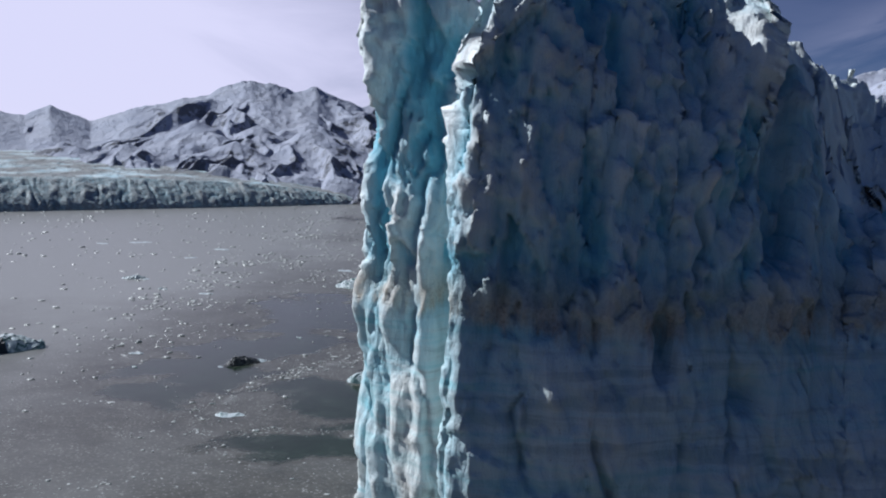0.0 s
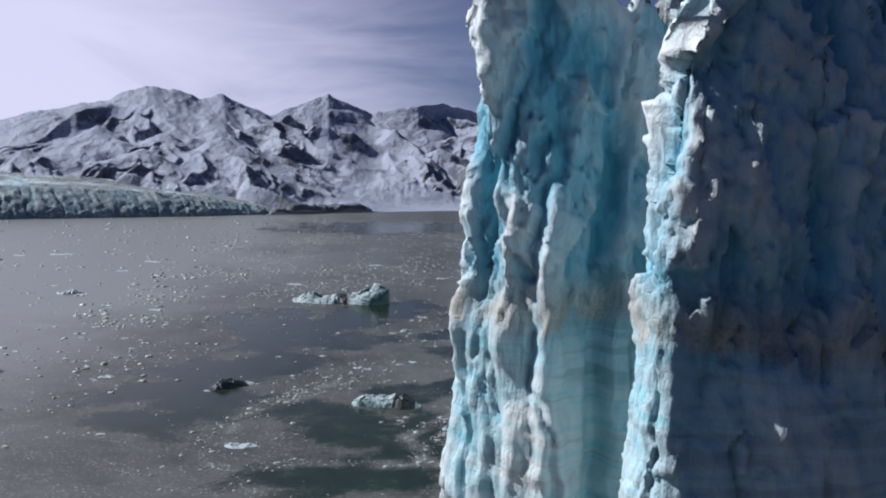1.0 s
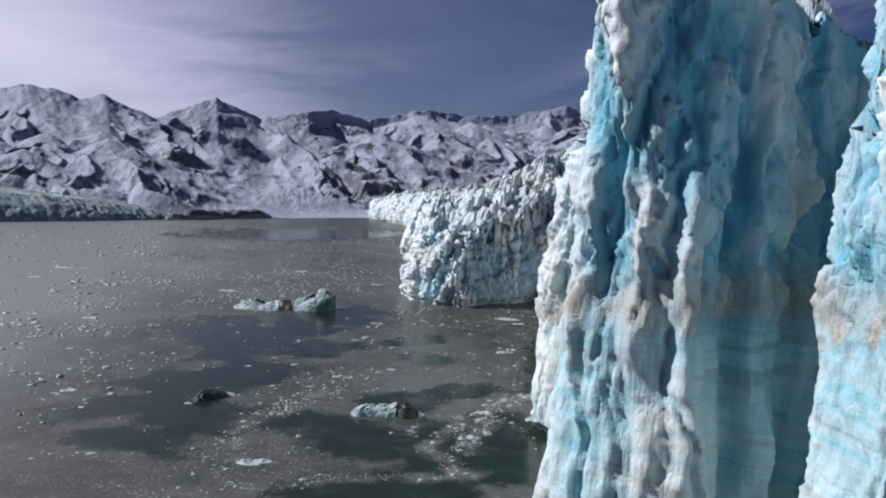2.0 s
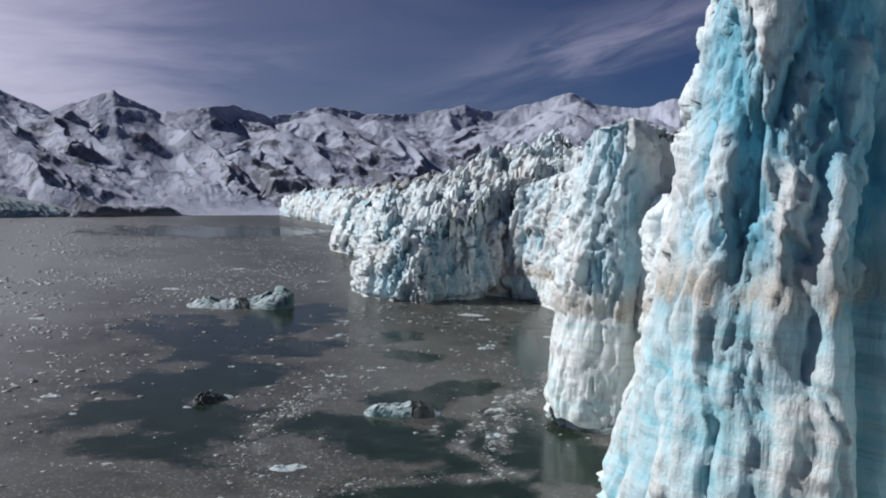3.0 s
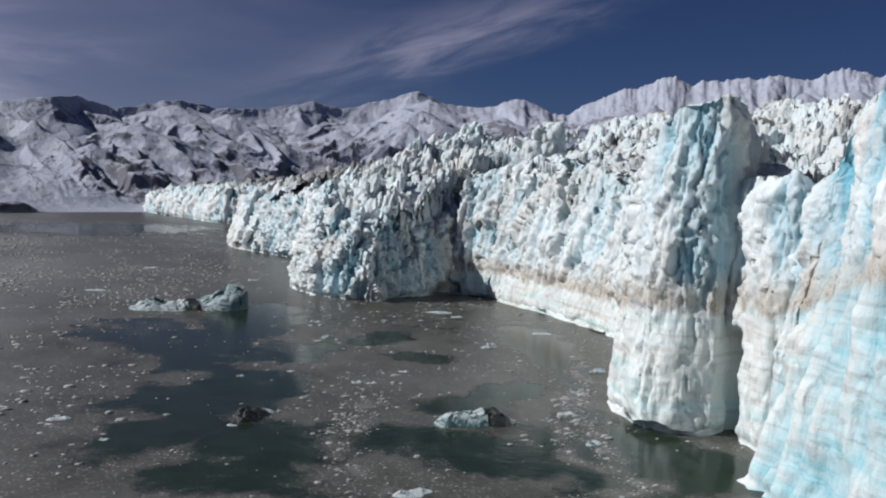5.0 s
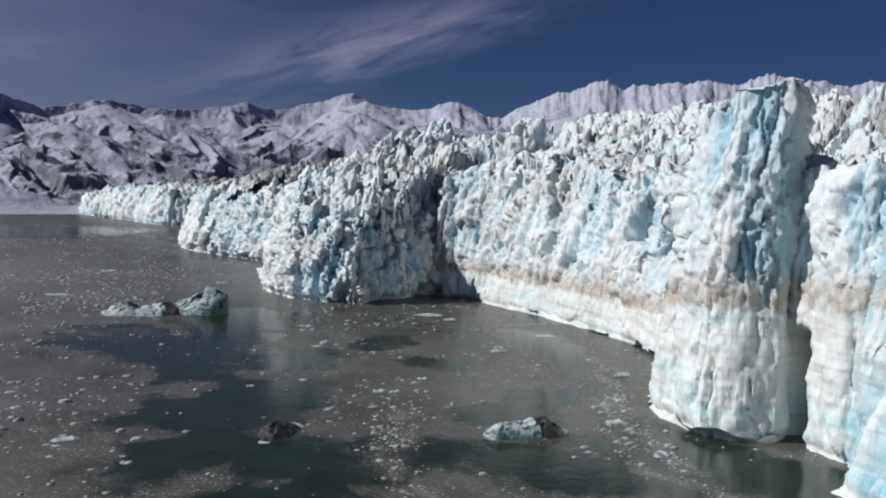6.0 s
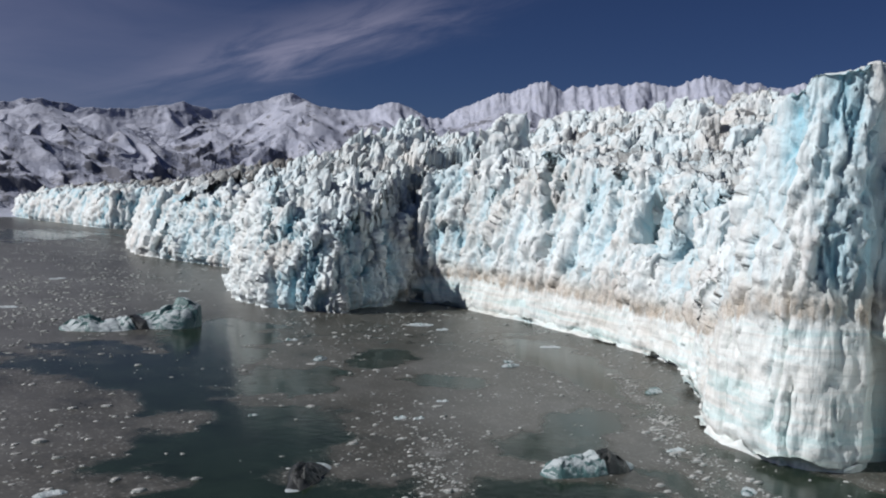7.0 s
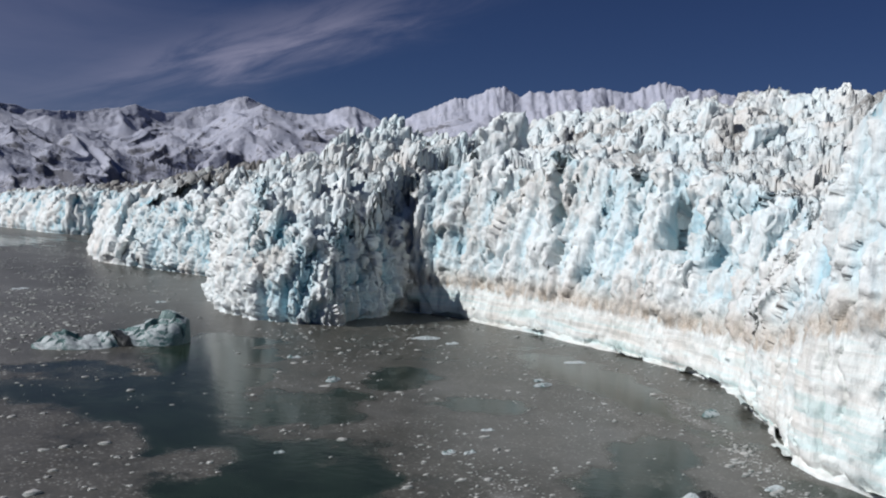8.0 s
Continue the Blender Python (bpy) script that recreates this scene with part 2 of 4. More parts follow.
def fjord_water():
    m, add = material("silty_water_with_slush")
    pos = add("ShaderNodeNewGeometry").outputs["Position"]
    brash = add("ShaderNodeAttribute", attribute_name="brash").outputs["Fac"]
    n1 = add("ShaderNodeTexNoise", {"Vector": pos, "Scale": 0.12, "Detail": 7.0, "Roughness": 0.7}).outputs[0]
    n2 = add("ShaderNodeTexNoise", {"Vector": pos, "Scale": 0.9, "Detail": 5.0, "Roughness": 0.75}).outputs[0]
    f = add("ShaderNodeMath", {0: n1, 1: 0.9, 2: brash}, operation="MULTIPLY_ADD").outputs[0]
    f = add("ShaderNodeMath", {0: n2, 1: 0.35, 2: f}, operation="MULTIPLY_ADD").outputs[0]
    f = add("ShaderNodeMapRange", {0: f, 1: 0.76, 2: 1.26, 3: 0.0, 4: 1.0}).outputs[0]
    slush = ramp(add("ShaderNodeValToRGB", {0: n2}), [(0.30, (0.038, 0.038, 0.031)), (0.58, (0.077, 0.074, 0.063)), (0.80, (0.22, 0.22, 0.20))]).outputs[0]
    col = mix(add, f, (0.017, 0.028, 0.019), slush)
    mott = add("ShaderNodeMapRange", {0: n1, 1: 0.32, 2: 0.68, 3: 0.72, 4: 1.35}).outputs[0]
    tone = add("ShaderNodeCombineXYZ", {0: mott, 1: mott, 2: mott}).outputs[0]
    col = mix(add, 1.0, col, tone, "MULTIPLY")
    # thick slush is paler; the same tone paints in glare from the sky
    thick_glare = add("ShaderNodeMapRange", {0: brash, 1: 0.6, 2: 1.3, 3: 0.0, 4: 0.85}).outputs[0]
    col = mix(add, thick_glare, col, (0.25, 0.25, 0.24))
    cell = add("ShaderNodeTexVoronoi", {"Vector": pos, "Scale": 1.1, "Randomness": 1.0})
    dot = add("ShaderNodeMapRange", {0: cell.outputs["Distance"], 1: 0.16, 2: 0.30, 3: 1.0, 4: 0.0}).outputs[0]
    clump = add("ShaderNodeMapRange", {0: n1, 1: 0.40, 2: 0.58, 3: 0.1, 4: 0.95}).outputs[0]
    dot = add("ShaderNodeMath", {0: dot, 1: clump}, operation="MULTIPLY").outputs[0]
    dot = add("ShaderNodeMath", {0: dot, 1: f}, operation="MULTIPLY").outputs[0]
    col = mix(add, dot, col, (0.30, 0.30, 0.285))
    rough = add("ShaderNodeMapRange", {0: f, 1: 0.0, 2: 1.0, 3: 0.15, 4: 0.34}).outputs[0]
    gloss = add("ShaderNodeMapRange", {0: f, 1: 0.0, 2: 1.0, 3: 0.15, 4: 0.24}).outputs[0]
    wave = add("ShaderNodeTexNoise", {"Vector": pos, "Scale": 0.5, "Detail": 3.0}).outputs[0]
    h = add("ShaderNodeMath", {0: n2, 1: f, 2: wave}, operation="MULTIPLY_ADD").outputs[0]
    bump = add("ShaderNodeBump", {"Height": h, "Strength": 0.10, "Distance": 0.3}).outputs[0]
    finish(add, Base_Color=col, Roughness=rough, Normal=bump, IOR=1.33, Specular_IOR_Level=gloss)
    return m


def floe_ice(name, white, blue, dark):
    m, add = material(name)
    pos = add("ShaderNodeTexCoord").outputs["Object"]
    dirt = add("ShaderNodeAttribute", attribute_name="debris").outputs["Fac"]
    n = add("ShaderNodeTexNoise", {"Vector": pos, "Scale": 0.45, "Detail": 6.0, "Roughness": 0.65}).outputs[0]
    n2 = add("ShaderNodeTexNoise", {"Vector": pos, "Scale": 2.5, "Detail": 4.0, "Roughness": 0.7}).outputs[0]
    # upward faces take the white colour, steep faces the darker one
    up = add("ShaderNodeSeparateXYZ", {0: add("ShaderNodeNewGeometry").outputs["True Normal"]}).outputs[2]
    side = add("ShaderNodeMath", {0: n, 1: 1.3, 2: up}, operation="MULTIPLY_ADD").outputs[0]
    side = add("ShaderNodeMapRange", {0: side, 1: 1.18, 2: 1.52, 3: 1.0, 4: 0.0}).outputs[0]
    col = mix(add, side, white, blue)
    f = add("ShaderNodeMath", {0: dirt, 1: n}, operation="ADD").outputs[0]
    f = add("ShaderNodeMapRange", {0: f, 1: 0.9, 2: 1.1, 3: 0.0, 4: 0.95}).outputs[0]
    col = mix(add, f, col, dark)
    h = add("ShaderNodeMath", {0: n, 1: 2.0, 2: n2}, operation="MULTIPLY_ADD").outputs[0]
    bump = add("ShaderNodeBump", {"Height": h, "Strength": 0.6, "Distance": 0.35}).outputs[0]
    finish(add, Base_Color=col, Roughness=0.4, Normal=bump)
    return m


ICE, MOUNTAIN, WATER = glacier_ice(), snow_rock(), fjord_water()
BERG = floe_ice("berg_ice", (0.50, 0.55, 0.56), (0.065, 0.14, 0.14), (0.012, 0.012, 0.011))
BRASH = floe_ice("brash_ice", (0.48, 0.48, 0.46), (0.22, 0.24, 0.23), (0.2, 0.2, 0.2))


# ---- the fjord ----
LEADS = [  # open water between the slush: x, y, half-length, half-width, turn in degrees
    (-49, 360, 20, 38, 11),
    (-13, 388, 34, 15, 52),
    (-23, 333, 12, 15, -27),
    (-55, 290, 14, 24, -48),
    (-54, 251, 17, 14, 36),
    (17, 348, 12, 8, 35),
    (10, 315, 8, 10, -27),
    (-28, 233, 20, 13, -81),
    (1, 268, 20, 6, 35),
    (7, 217, 20, 14, -100),
    (54, 316, 46, 9, -115),
    (-69, 230, 13, 10, -55),
    (-8, 264, 9, 10, -32),
    (29, 861, 111, 52, 35),
    (-53, 372, 19, 12, -145),
    (-71, 262, 15, 8, 38),
    (-34, 243, 15, 9, 42),
    (2, 226, 28, 16, 45),
    (-36, 327, 9, 3.5, 30),
    (-30, 196, 18, 10, 20),
]


STREAKS = [  # lines of packed brash along the leads: from x, y to x, y, half-width
    (-66, 200, -38, 206, 2.5), (-38, 206, -7, 202, 2.5), (-13, 222, 21, 264, 3.5), (-13, 224, -10, 204, 2.5), (-55, 213, -46, 249, 5.0),
    (-46, 249, -25, 280, 5.5), (56, 303, 12, 252, 3.5), (12, 252, -4, 218, 3.5)]


def streaks(x, y):
    """How near a line of packed brash is, 1 on it and 0 off it."""
    wx, wy = x + 5 * fbm(x / 15, y / 15, 0 * x, 61, 4, 0.6), y + 5 * fbm(x / 15, y / 15, 0 * x + 9, 63, 4, 0.6)
    near_line = np.zeros(x.shape)
    for x0, y0, x1, y1, half in STREAKS:
        k = np.clip(((wx - x0) * (x1 - x0) + (wy - y0) * (y1 - y0)) / ((x1 - x0) ** 2 + (y1 - y0) ** 2), 0, 1)
        away = np.hypot(wx - x0 - k * (x1 - x0), wy - y0 - k * (y1 - y0)) / half
        near_line = np.maximum(near_line, 1 - smooth(away, 0.3, 1.5))
    return near_line


def brash_cover(x, y):
    """How much slush and brash ice lies on the water, from about 0 to 1, with some painted sky glare."""
    wx = x + 8 * fbm(x / 38, y / 38, 0 * x, 31, 5, 0.6) + 3.5 * fbm(x / 7, y / 7, 0 * x, 33, 4, 0.6)
    wy = y + 8 * fbm(x / 38, y / 38, 0 * x + 7, 37, 5, 0.6) + 3.5 * fbm(x / 7, y / 7, 0 * x, 39, 4, 0.6)
    lobe = 0.75 * cells2(wx / 17, wy / 17, 45)[0] + 0.35 * cells2(wx / 6, wy / 6, 47)[0]
    c = 0.66 + 0.30 * fbm(x / 60, y / 80, 0 * x, 41, 5, 0.6) + 0.14 * fbm(wx / 16, wy / 16, 0 * x, 43, 4, 0.6)
    deep = 0.62 + 0.22 * fbm(x / 45, y / 45, 0 * x, 49, 2)
    open_ = np.zeros(x.shape)
    for lx, ly, a, b, turn in LEADS:
        ct, st = math.cos(radians(turn)), math.sin(radians(turn))
        u, v = ((wx - lx) * ct + (wy - ly) * st) / (a * 1.3), (-(wx - lx) * st + (wy - ly) * ct) / (b * 1.3)
        open_ = np.maximum(open_, 1 - smooth(np.sqrt(u * u + v * v) + 0.85 * (0.52 - lobe), 0.74, 1.16))
    c = c - deep * open_ + 0.9 * open_ * (1 - open_)      # the slush thickens along the edge of a lead
    # denser slush to the left and far out, partly standing for reflected sky
    c = c + 0.55 * smooth(-x, 70, 140) * (1 - 0.6 * open_)
    c = c + 0.5 * smooth(y, 300, 650) * smooth(-x, -60, 120)
    c = np.maximum(c, (0.62 + 0.7 * fbm(x / 3.5, y / 3.5, 0 * x, 67, 4)) * streaks(x, y))
    return np.clip(c, 0, 1.4)


def build_water():
    xs = np.concatenate([-np.geomspace(5200, 330, 40), np.arange(-320, 160, 2.0), np.geomspace(165, 5200, 40)])
    ys = np.concatenate([-np.geomspace(5200, 20, 25), np.arange(-15, 700, 2.0), np.geomspace(705, 5200, 90)])
    x, y = np.meshgrid(xs, ys)
    me = grid_mesh("water", np.stack([x, y, 0 * x], -1), {"brash": brash_cover(x, y)})
    me.materials.append(WATER)
    tagged(new("water", me), "grey-green silty fjord water covered with slush and open leads", "water", kind="structure")


build_water()


# ---- glacier ----
def cells3(x, y, z, seed):
    """A random number of the nearest cell in space, the offset from its heart along a way of its own, and how near its border is."""
    xi, yi, zi = np.floor(x), np.floor(y), np.floor(z)
    f1, f2 = np.full(x.shape, 9.0), np.full(x.shape, 9.0)
    rnd, tilt = np.zeros(x.shape), np.zeros(x.shape)
    for a in (-1, 0, 1):
        for b in (-1, 0, 1):
            for c in (-1, 0, 1):
                h = hashed(xi + a, yi + b, zi + c, seed)
                h2, h3 = np.modf(h * 911.7)[0], np.modf(h * 5417.3)[0]
                ox, oy, oz = x - (xi + a + h), y - (yi + b + h2), z - (zi + c + h3)
                d = ox * ox + oy * oy + oz * oz
                near = d < f1
                f2 = np.where(near, f1, np.minimum(f2, d))
                g, g2, g3 = np.modf(h * 131.3)[0] - 0.5, np.modf(h2 * 197.9)[0] - 0.5, np.modf(h3 * 71.7)[0] - 0.5
                rnd = np.where(near, np.modf(h * 7919.0)[0], rnd)
                tilt = np.where(near, ox * g + oy * g2 + oz * g3, tilt)
                f1 = np.where(near, d, f1)
    return rnd, tilt, np.sqrt(f2) - np.sqrt(f1)


def facets(x, y, z, size, tall, seed):
    """Broken ice: flat tilted faces with creases between, about -1 to 1."""
    k = 1.0 / size
    wob = 0.07
    qx, qy, qz = x * k + wob * value_noise(x * k, y * k, z * k, seed + 5), y * k + wob * value_noise(y * k, z * k, x * k, seed + 6), z * k / tall
    r, t, edge = cells3(qx, qy, qz, seed)
    return (r - 0.5) * 0.5 + t * 3.5 - 0.03 * (1 - smooth(edge, 0, 0.10))


def ice_sheet(name, ctrl, inner, step, rows, tops, seed, serac, flute=0.5, chunk=1.0, grain=0.8, parent=None, tallness=1.0, swell=1.0, tone=0.0, gullies=(), dirt=0.0, debris=0.5, below=0.45, bulge=1.1, inset=0.0, fine=1.0, above=0.0, pale=0.28, deep=5.5, rubble=0.28, profile=1.8, foot_in=0.0, crack=1.0, lump=1.5, crease=0.5):
    """A calving front and the broken surface behind it. ctrl rows: x, y of the foot, height of the rim, how far the rim leans back, height of
    the dirt band; profile bends the lean (below 0: most of it low down). inner rows: x, y, height along the inland end, spread evenly over the front. The wall has rows, the top tops rows of points."""
    c = np.array(ctrl, float)
    total = np.hypot(*np.diff(c[:, :2], axis=0).T).sum()
    probe = np.linspace(0, total, 4000)
    pq = spline(c, probe)
    gap = step * np.clip(np.hypot(pq[:, 0] + 90, pq[:, 1] - 130) / 260, 1.0, 3.0)
    count = np.r_[0, np.cumsum(np.diff(probe) / gap[1:])]
    s = np.interp(np.arange(int(count[-1]) + 1), count, probe)
    q = spline(c, s)
    foot, rim_h, lean, bz = q[:, :2], q[:, 2], q[:, 3], q[:, 4][None]
    inn = np.array(inner, float)
    even = np.linspace(0, total, len(inn))
    inland, in_h = np.stack([np.interp(s, even, inn[:, k]) for k in (0, 1)], 1), np.interp(s, even, inn[:, 2])
    inward = inland - foot
    reach = np.linalg.norm(inward, axis=1, keepdims=True)
    tangent = np.gradient(foot, axis=0)
    normal = np.stack([-tangent[:, 1], tangent[:, 0]], 1)
    normal /= np.linalg.norm(normal, axis=1, keepdims=True) + 1e-9
    normal *= np.sign((normal * inward).sum() + 1e-9)   # points inland
    ker = np.ones(9) / 9
    normal = np.stack([np.convolve(np.pad(normal[:, k], 4, mode="edge"), ker, "valid") for k in (0, 1)], 1)
    rim = foot + (normal * 0.5 + inward / reach * 0.5) * lean[:, None]

    def seracs(x, y, amp):
        wx, wy = x + 4 * fbm(x / 12, y / 12, 0 * x, seed + 90, 3), y + 4 * fbm(x / 12, y / 12, 0 * x, seed + 93, 3)
        f1, f2, r, dx, dy = cells2(wx / 9, wy / 9, seed + 50)
        g1, g2, r2, ex, ey = cells2(wx / 3.4, wy / 3.4, seed + 60)
        slope = (r - 0.5) * 2.4 * dx + (np.modf(r * 37)[0] - 0.5) * 2.4 * dy
        slope2 = (r2 - 0.5) * 2.4 * ex + (np.modf(r2 * 37)[0] - 0.5) * 2.4 * ey
        crack = 1 - smooth(f2 - f1, 0.0, 0.10)
        return amp * ((r - 0.45) * 1.05 + slope * 0.5 - 0.35 * crack + 0.42 * (r2 - 0.5) + 0.22 * slope2 + 0.7 * fbm(x / 38, y / 38, 0 * x, seed + 70, 3)
                      + 0.13 * fbm(x / 3, y / 3, 0 * x, seed + 75, 3))

    v = np.linspace(0, 1, rows)[:, None]
    rim_top = np.maximum(rim_h + seracs(rim[:, 0], rim[:, 1], serac), 5)
    wall = np.concatenate([foot[None] + (rim - foot)[None] * (v ** profile if profile > 0 else 1 - (1 - v) ** -profile)[..., None], (-3 + v * (rim_top[None] + 3))[..., None]], -1)
    w = (np.linspace(0, 1, tops + 1)[1:] ** 1.4)[:, None]
    txy = rim[None] + (inland - rim)[None] * w[..., None]
    rise = rim_h[None] + (in_h - rim_h)[None] * w ** swell
    tz = rise + seracs(txy[..., 0], txy[..., 1], serac * (1 + 0.5 * np.sin(w * 3.1)))
    p = np.concatenate([wall, np.concatenate([txy, tz[..., None]], -1)], 0)
    ss = np.broadcast_to(s[None], p.shape[:2])
    onwall = np.concatenate([np.ones((rows, 1)), 1 - smooth(w, 0, 0.05)], 0)
    n = np.cross(np.gradient(p, axis=1), np.gradient(p, axis=0))
    n /= np.linalg.norm(n, axis=-1, keepdims=True) + 1e-9
    out = np.concatenate([-normal, 0 * normal[:, :1]], 1)[None]
    if (n[: rows // 2] * out).sum() < 0:
        n = -n
    n[..., 2] *= np.concatenate([np.ones((rows, 1)), 0 * w + 0.5], 0)
    x, y, z = p[..., 0], p[..., 1], p[..., 2]
    # fluted columns, plainest below the dirt band
    low = 1 - smooth(z - bz, -4, 3)
    gap_s = np.gradient(s)[None] + 0 * z
    sw = ss + 4.5 * fbm(ss / 15, z / 17, 0 * z, seed + 1, 4)
    zz = z + 6 * fbm(ss / 7, 0 * z, z / 14, seed + 2, 3)
    d = np.zeros(z.shape)
    for size, tall, amp, sd in ((9.5, 4.0, 3.2, 11), (4.4, 3.2, 1.5, 12), (2.0, 2.6, 0.6, 13)):
        f1, f2, r, dx, dy = cells2(sw / (size * grain), zz / (size * tall * grain * tallness), seed + sd)
        d = d + amp * grain * flute * (1.0 if sd == 11 else fine) * (
            (1 - np.minimum(f1, 1) ** 1.5) * bulge + ((r - 0.5) * 1.1 + dx * (np.modf(r * 17)[0] - 0.5) * (2.5 - bulge)) * smooth(f2 - f1, 0, 0.16) - crease * (1 - smooth(f2 - f1, 0, 0.2)))
    d = d * onwall * (0.85 + (below - 0.85) * low)
    d = d - (inset * (1 - low) + foot_in * low) * onwall
    # deep cracks that run down the face
    f1, f2, r, dx, dy = cells2(sw / 11 + 0.2 * fbm(ss / 5, z / 5, 0 * z, seed + 3, 3), zz / 210, seed + 15)
    d = d - 2.0 * crack * onwall * (1 - smooth(f2 - f1, 0, 0.06)) * smooth(fbm(ss / 20, z / 16, 0 * z, seed + 16, 2), 0.0, 0.35)
    # clefts and caves: x, y on the foot line, half-width, depth, from z to z, slant
    # broad swellings and hollows of the whole face
    d = d + lump * (fbm(x / 17, y / 17, z / 22, seed + 47, 3) + 0.5 * fbm(x / 6, y / 6, z / 8, seed + 48, 2)) * onwall
    cut = np.zeros(z.shape)
    for gx, gy, gw, gd, z0, z1, slant in gullies:
        at = s[np.argmin((foot[:, 0] - gx) ** 2 + (foot[:, 1] - gy) ** 2)]
        away = np.abs(ss - at - slant * (z - z0) + 1.2 * fbm(z / 5, ss / 5, 0 * z, seed + 40, 2)) / gw
        cut = cut + gd * (1 - smooth(away, 0.35, 1.25)) * smooth(z, z0 - 2, z0 + 1.5) * (1 - smooth(z, z1 - 3, z1 + 1)) * onwall
    # broken faces
    br = np.zeros(z.shape)
    for size, tall, amp, sd in ((9.0, 3.2, 2.3, 31), (4.4, 2.8, 1.6, 33), (2.0, 2.1, 1.15, 35), (1.1, 1.6, 0.55, 37)):
        br = br + amp * facets(x, y, z, size, tall, seed + sd) * smooth(size / gap_s, 1.0, 2.4)     # none finer than the mesh
    d = d + chunk * br * (1 - (1 - rubble) * low) * (0.25 + 0.75 * onwall)
    hollow = np.clip(0.30 + tone - (d + (inset * (1 - low) + foot_in * low) * onwall) / deep, -0.4, 0.95)
    hollow = hollow - pale * low + np.clip(cut, -2, 4) * 0.05
    d = d - cut
    d = d + fbm(x / 7, y / 7, z / 17, seed + 21, 4, 0.5) * (0.35 + 0.5 * chunk) * onwall + fbm(x / 1.4, y / 1.4, z / 2.6, seed + 25, 3, 0.55) * 0.18
    d = d - 1.1 * np.exp(-((z - 0.4) / 1.3) ** 2)        # the sea cuts a notch at the foot
    edge = np.concatenate([smooth(v, 0.93, 1.0), 1 - smooth(w, 0, 0.06)], 0)      # the very rim keeps its place
    p = p + n * (d * (1 - 0.65 * edge) - 0.65 * edge * cut)[..., None]
    deb = np.concatenate([np.zeros((rows, 1)), smooth(w, 0.02, 0.3)], 0) * debris + 0 * z
    deb = deb + 0.35 * fbm(x / 30, y / 30, 0 * z, seed + 80, 3) * (1 - onwall)
    me = grid_mesh(name, p, {"band": p[..., 2] - bz, "hollow": hollow * onwall + above * (1 - onwall), "debris": deb + dirt})
    me.materials.append(ICE)
    ob = new(name, me)
    ob.parent = parent
    return ob


# rows: foot x, y, rim height, lean of the rim, height of the dirt band
NEAR_FACE = [(150, 84, 52, 8, 40), (98, 100, 54, 14, 42), (64, 105, 57, 24, 45), (52, 104, 57, 16, 46), (45, 104, 60, 14, 46), (40, 104, 76, 12, 46), (34, 103, 85, 15, 46), (26, 101, 88, 17, 46), (15, 99.5, 88, 14, 46), (7, 100, 87, 9, 47), (0, 103, 86, 7, 47),
             (2, 110, 83, 6, 46), (4.5, 119, 81, 5, 46), (11, 124, 77, 3, 46), (30, 126, 74, 3, 46), (50, 130, 72, 3, 46)]
NEAR_INNER = [(170, 150, 74), (152, 150, 75), (132, 146, 76), (112, 142, 79), (94, 138, 78), (76, 136, 76), (60, 134, 74), (50, 132, 76), (26, 122, 80), (19, 117, 66), (24, 120, 68), (40, 126, 74), (58, 134, 76)]
PILLAR = [(50, 138, 70, 2, 44), (22, 139, 76, 2, 44), (6, 137, 84, 3, 44), (-4, 138, 87, 1.5, 43), (-11.5, 145, 88, 1, 43), (-11.5, 156, 78, 4.5, 42), (-6, 172, 73, 8, 40),
          (1, 188, 70, 13, 37), (8, 199, 62, 15, 34), (17, 206, 53, 9, 32), (24, 209, 50, 4, 30), (31, 215, 49, 3, 29), (34.5, 221, 47, 3, 28), (42, 228, 47, 3, 28), (64, 236, 50, 3, 28)]
PILLAR_INNER = [(60, 150, 70), (36, 152, 72), (34, 160, 74), (36, 170, 76), (44, 180, 76), (60, 190, 68), (84, 204, 60)]
TOWER = [(78, 256, 58, 3, 29), (60, 246, 65, 3, 29), (46, 239, 68, 3, 29), (37, 232, 69, 2, 28), (31, 227, 68, 2, 28), (26, 225.5, 69, 3, 28), (18.5, 229.5, 68, 5, 28), (16, 236, 67, 6, 28), (19, 244, 64, 5, 27),
         (24, 254, 58, 7, 25), (33, 262, 51, 9, 22), (44, 270, 47, 9, 20), (62, 276, 44, 8, 18)]
TOWER_INNER = [(92, 262, 60), (70, 258, 64), (56, 248, 67), (48, 242, 68), (46, 245, 67), (50, 253, 65), (64, 264, 61), (86, 272, 58)]
BUTTRESS = [(60, 204, 48, 3, 29), (36, 206, 49, 3, 29), (25.5, 211, 55, 3, 29), (27, 217, 54, 3, 29), (29.5, 223, 53, 4, 29), (30.5, 229, 52, 4, 29), (46, 240, 52, 3, 29)]
BUTTRESS_INNER = [(80, 214, 56), (60, 218, 54), (52, 224, 52), (56, 232, 54), (66, 240, 56)]
WALL = [(84, 218, 50, 3, 30), (60, 226, 52, 3, 30), (48, 246, 54, 8, 26), (44, 266, 46, 12, 20), (58, 284, 41, 17, 16), (74, 296, 45, 21, 15), (88, 318, 51, 22, 14),
        (98, 348, 55, 21, 14), (104, 378, 58, 18, 14), (107, 410, 57, 16, 14), (107, 438, 54, 14, 14), (100, 452, 50, 12, 12)]
WALL_INNER = [(190, 230, 84), (190, 260, 88), (210, 310, 92), (225, 350, 93), (235, 390, 94), (240, 430, 94), (245, 470, 92), (240, 520, 88)]
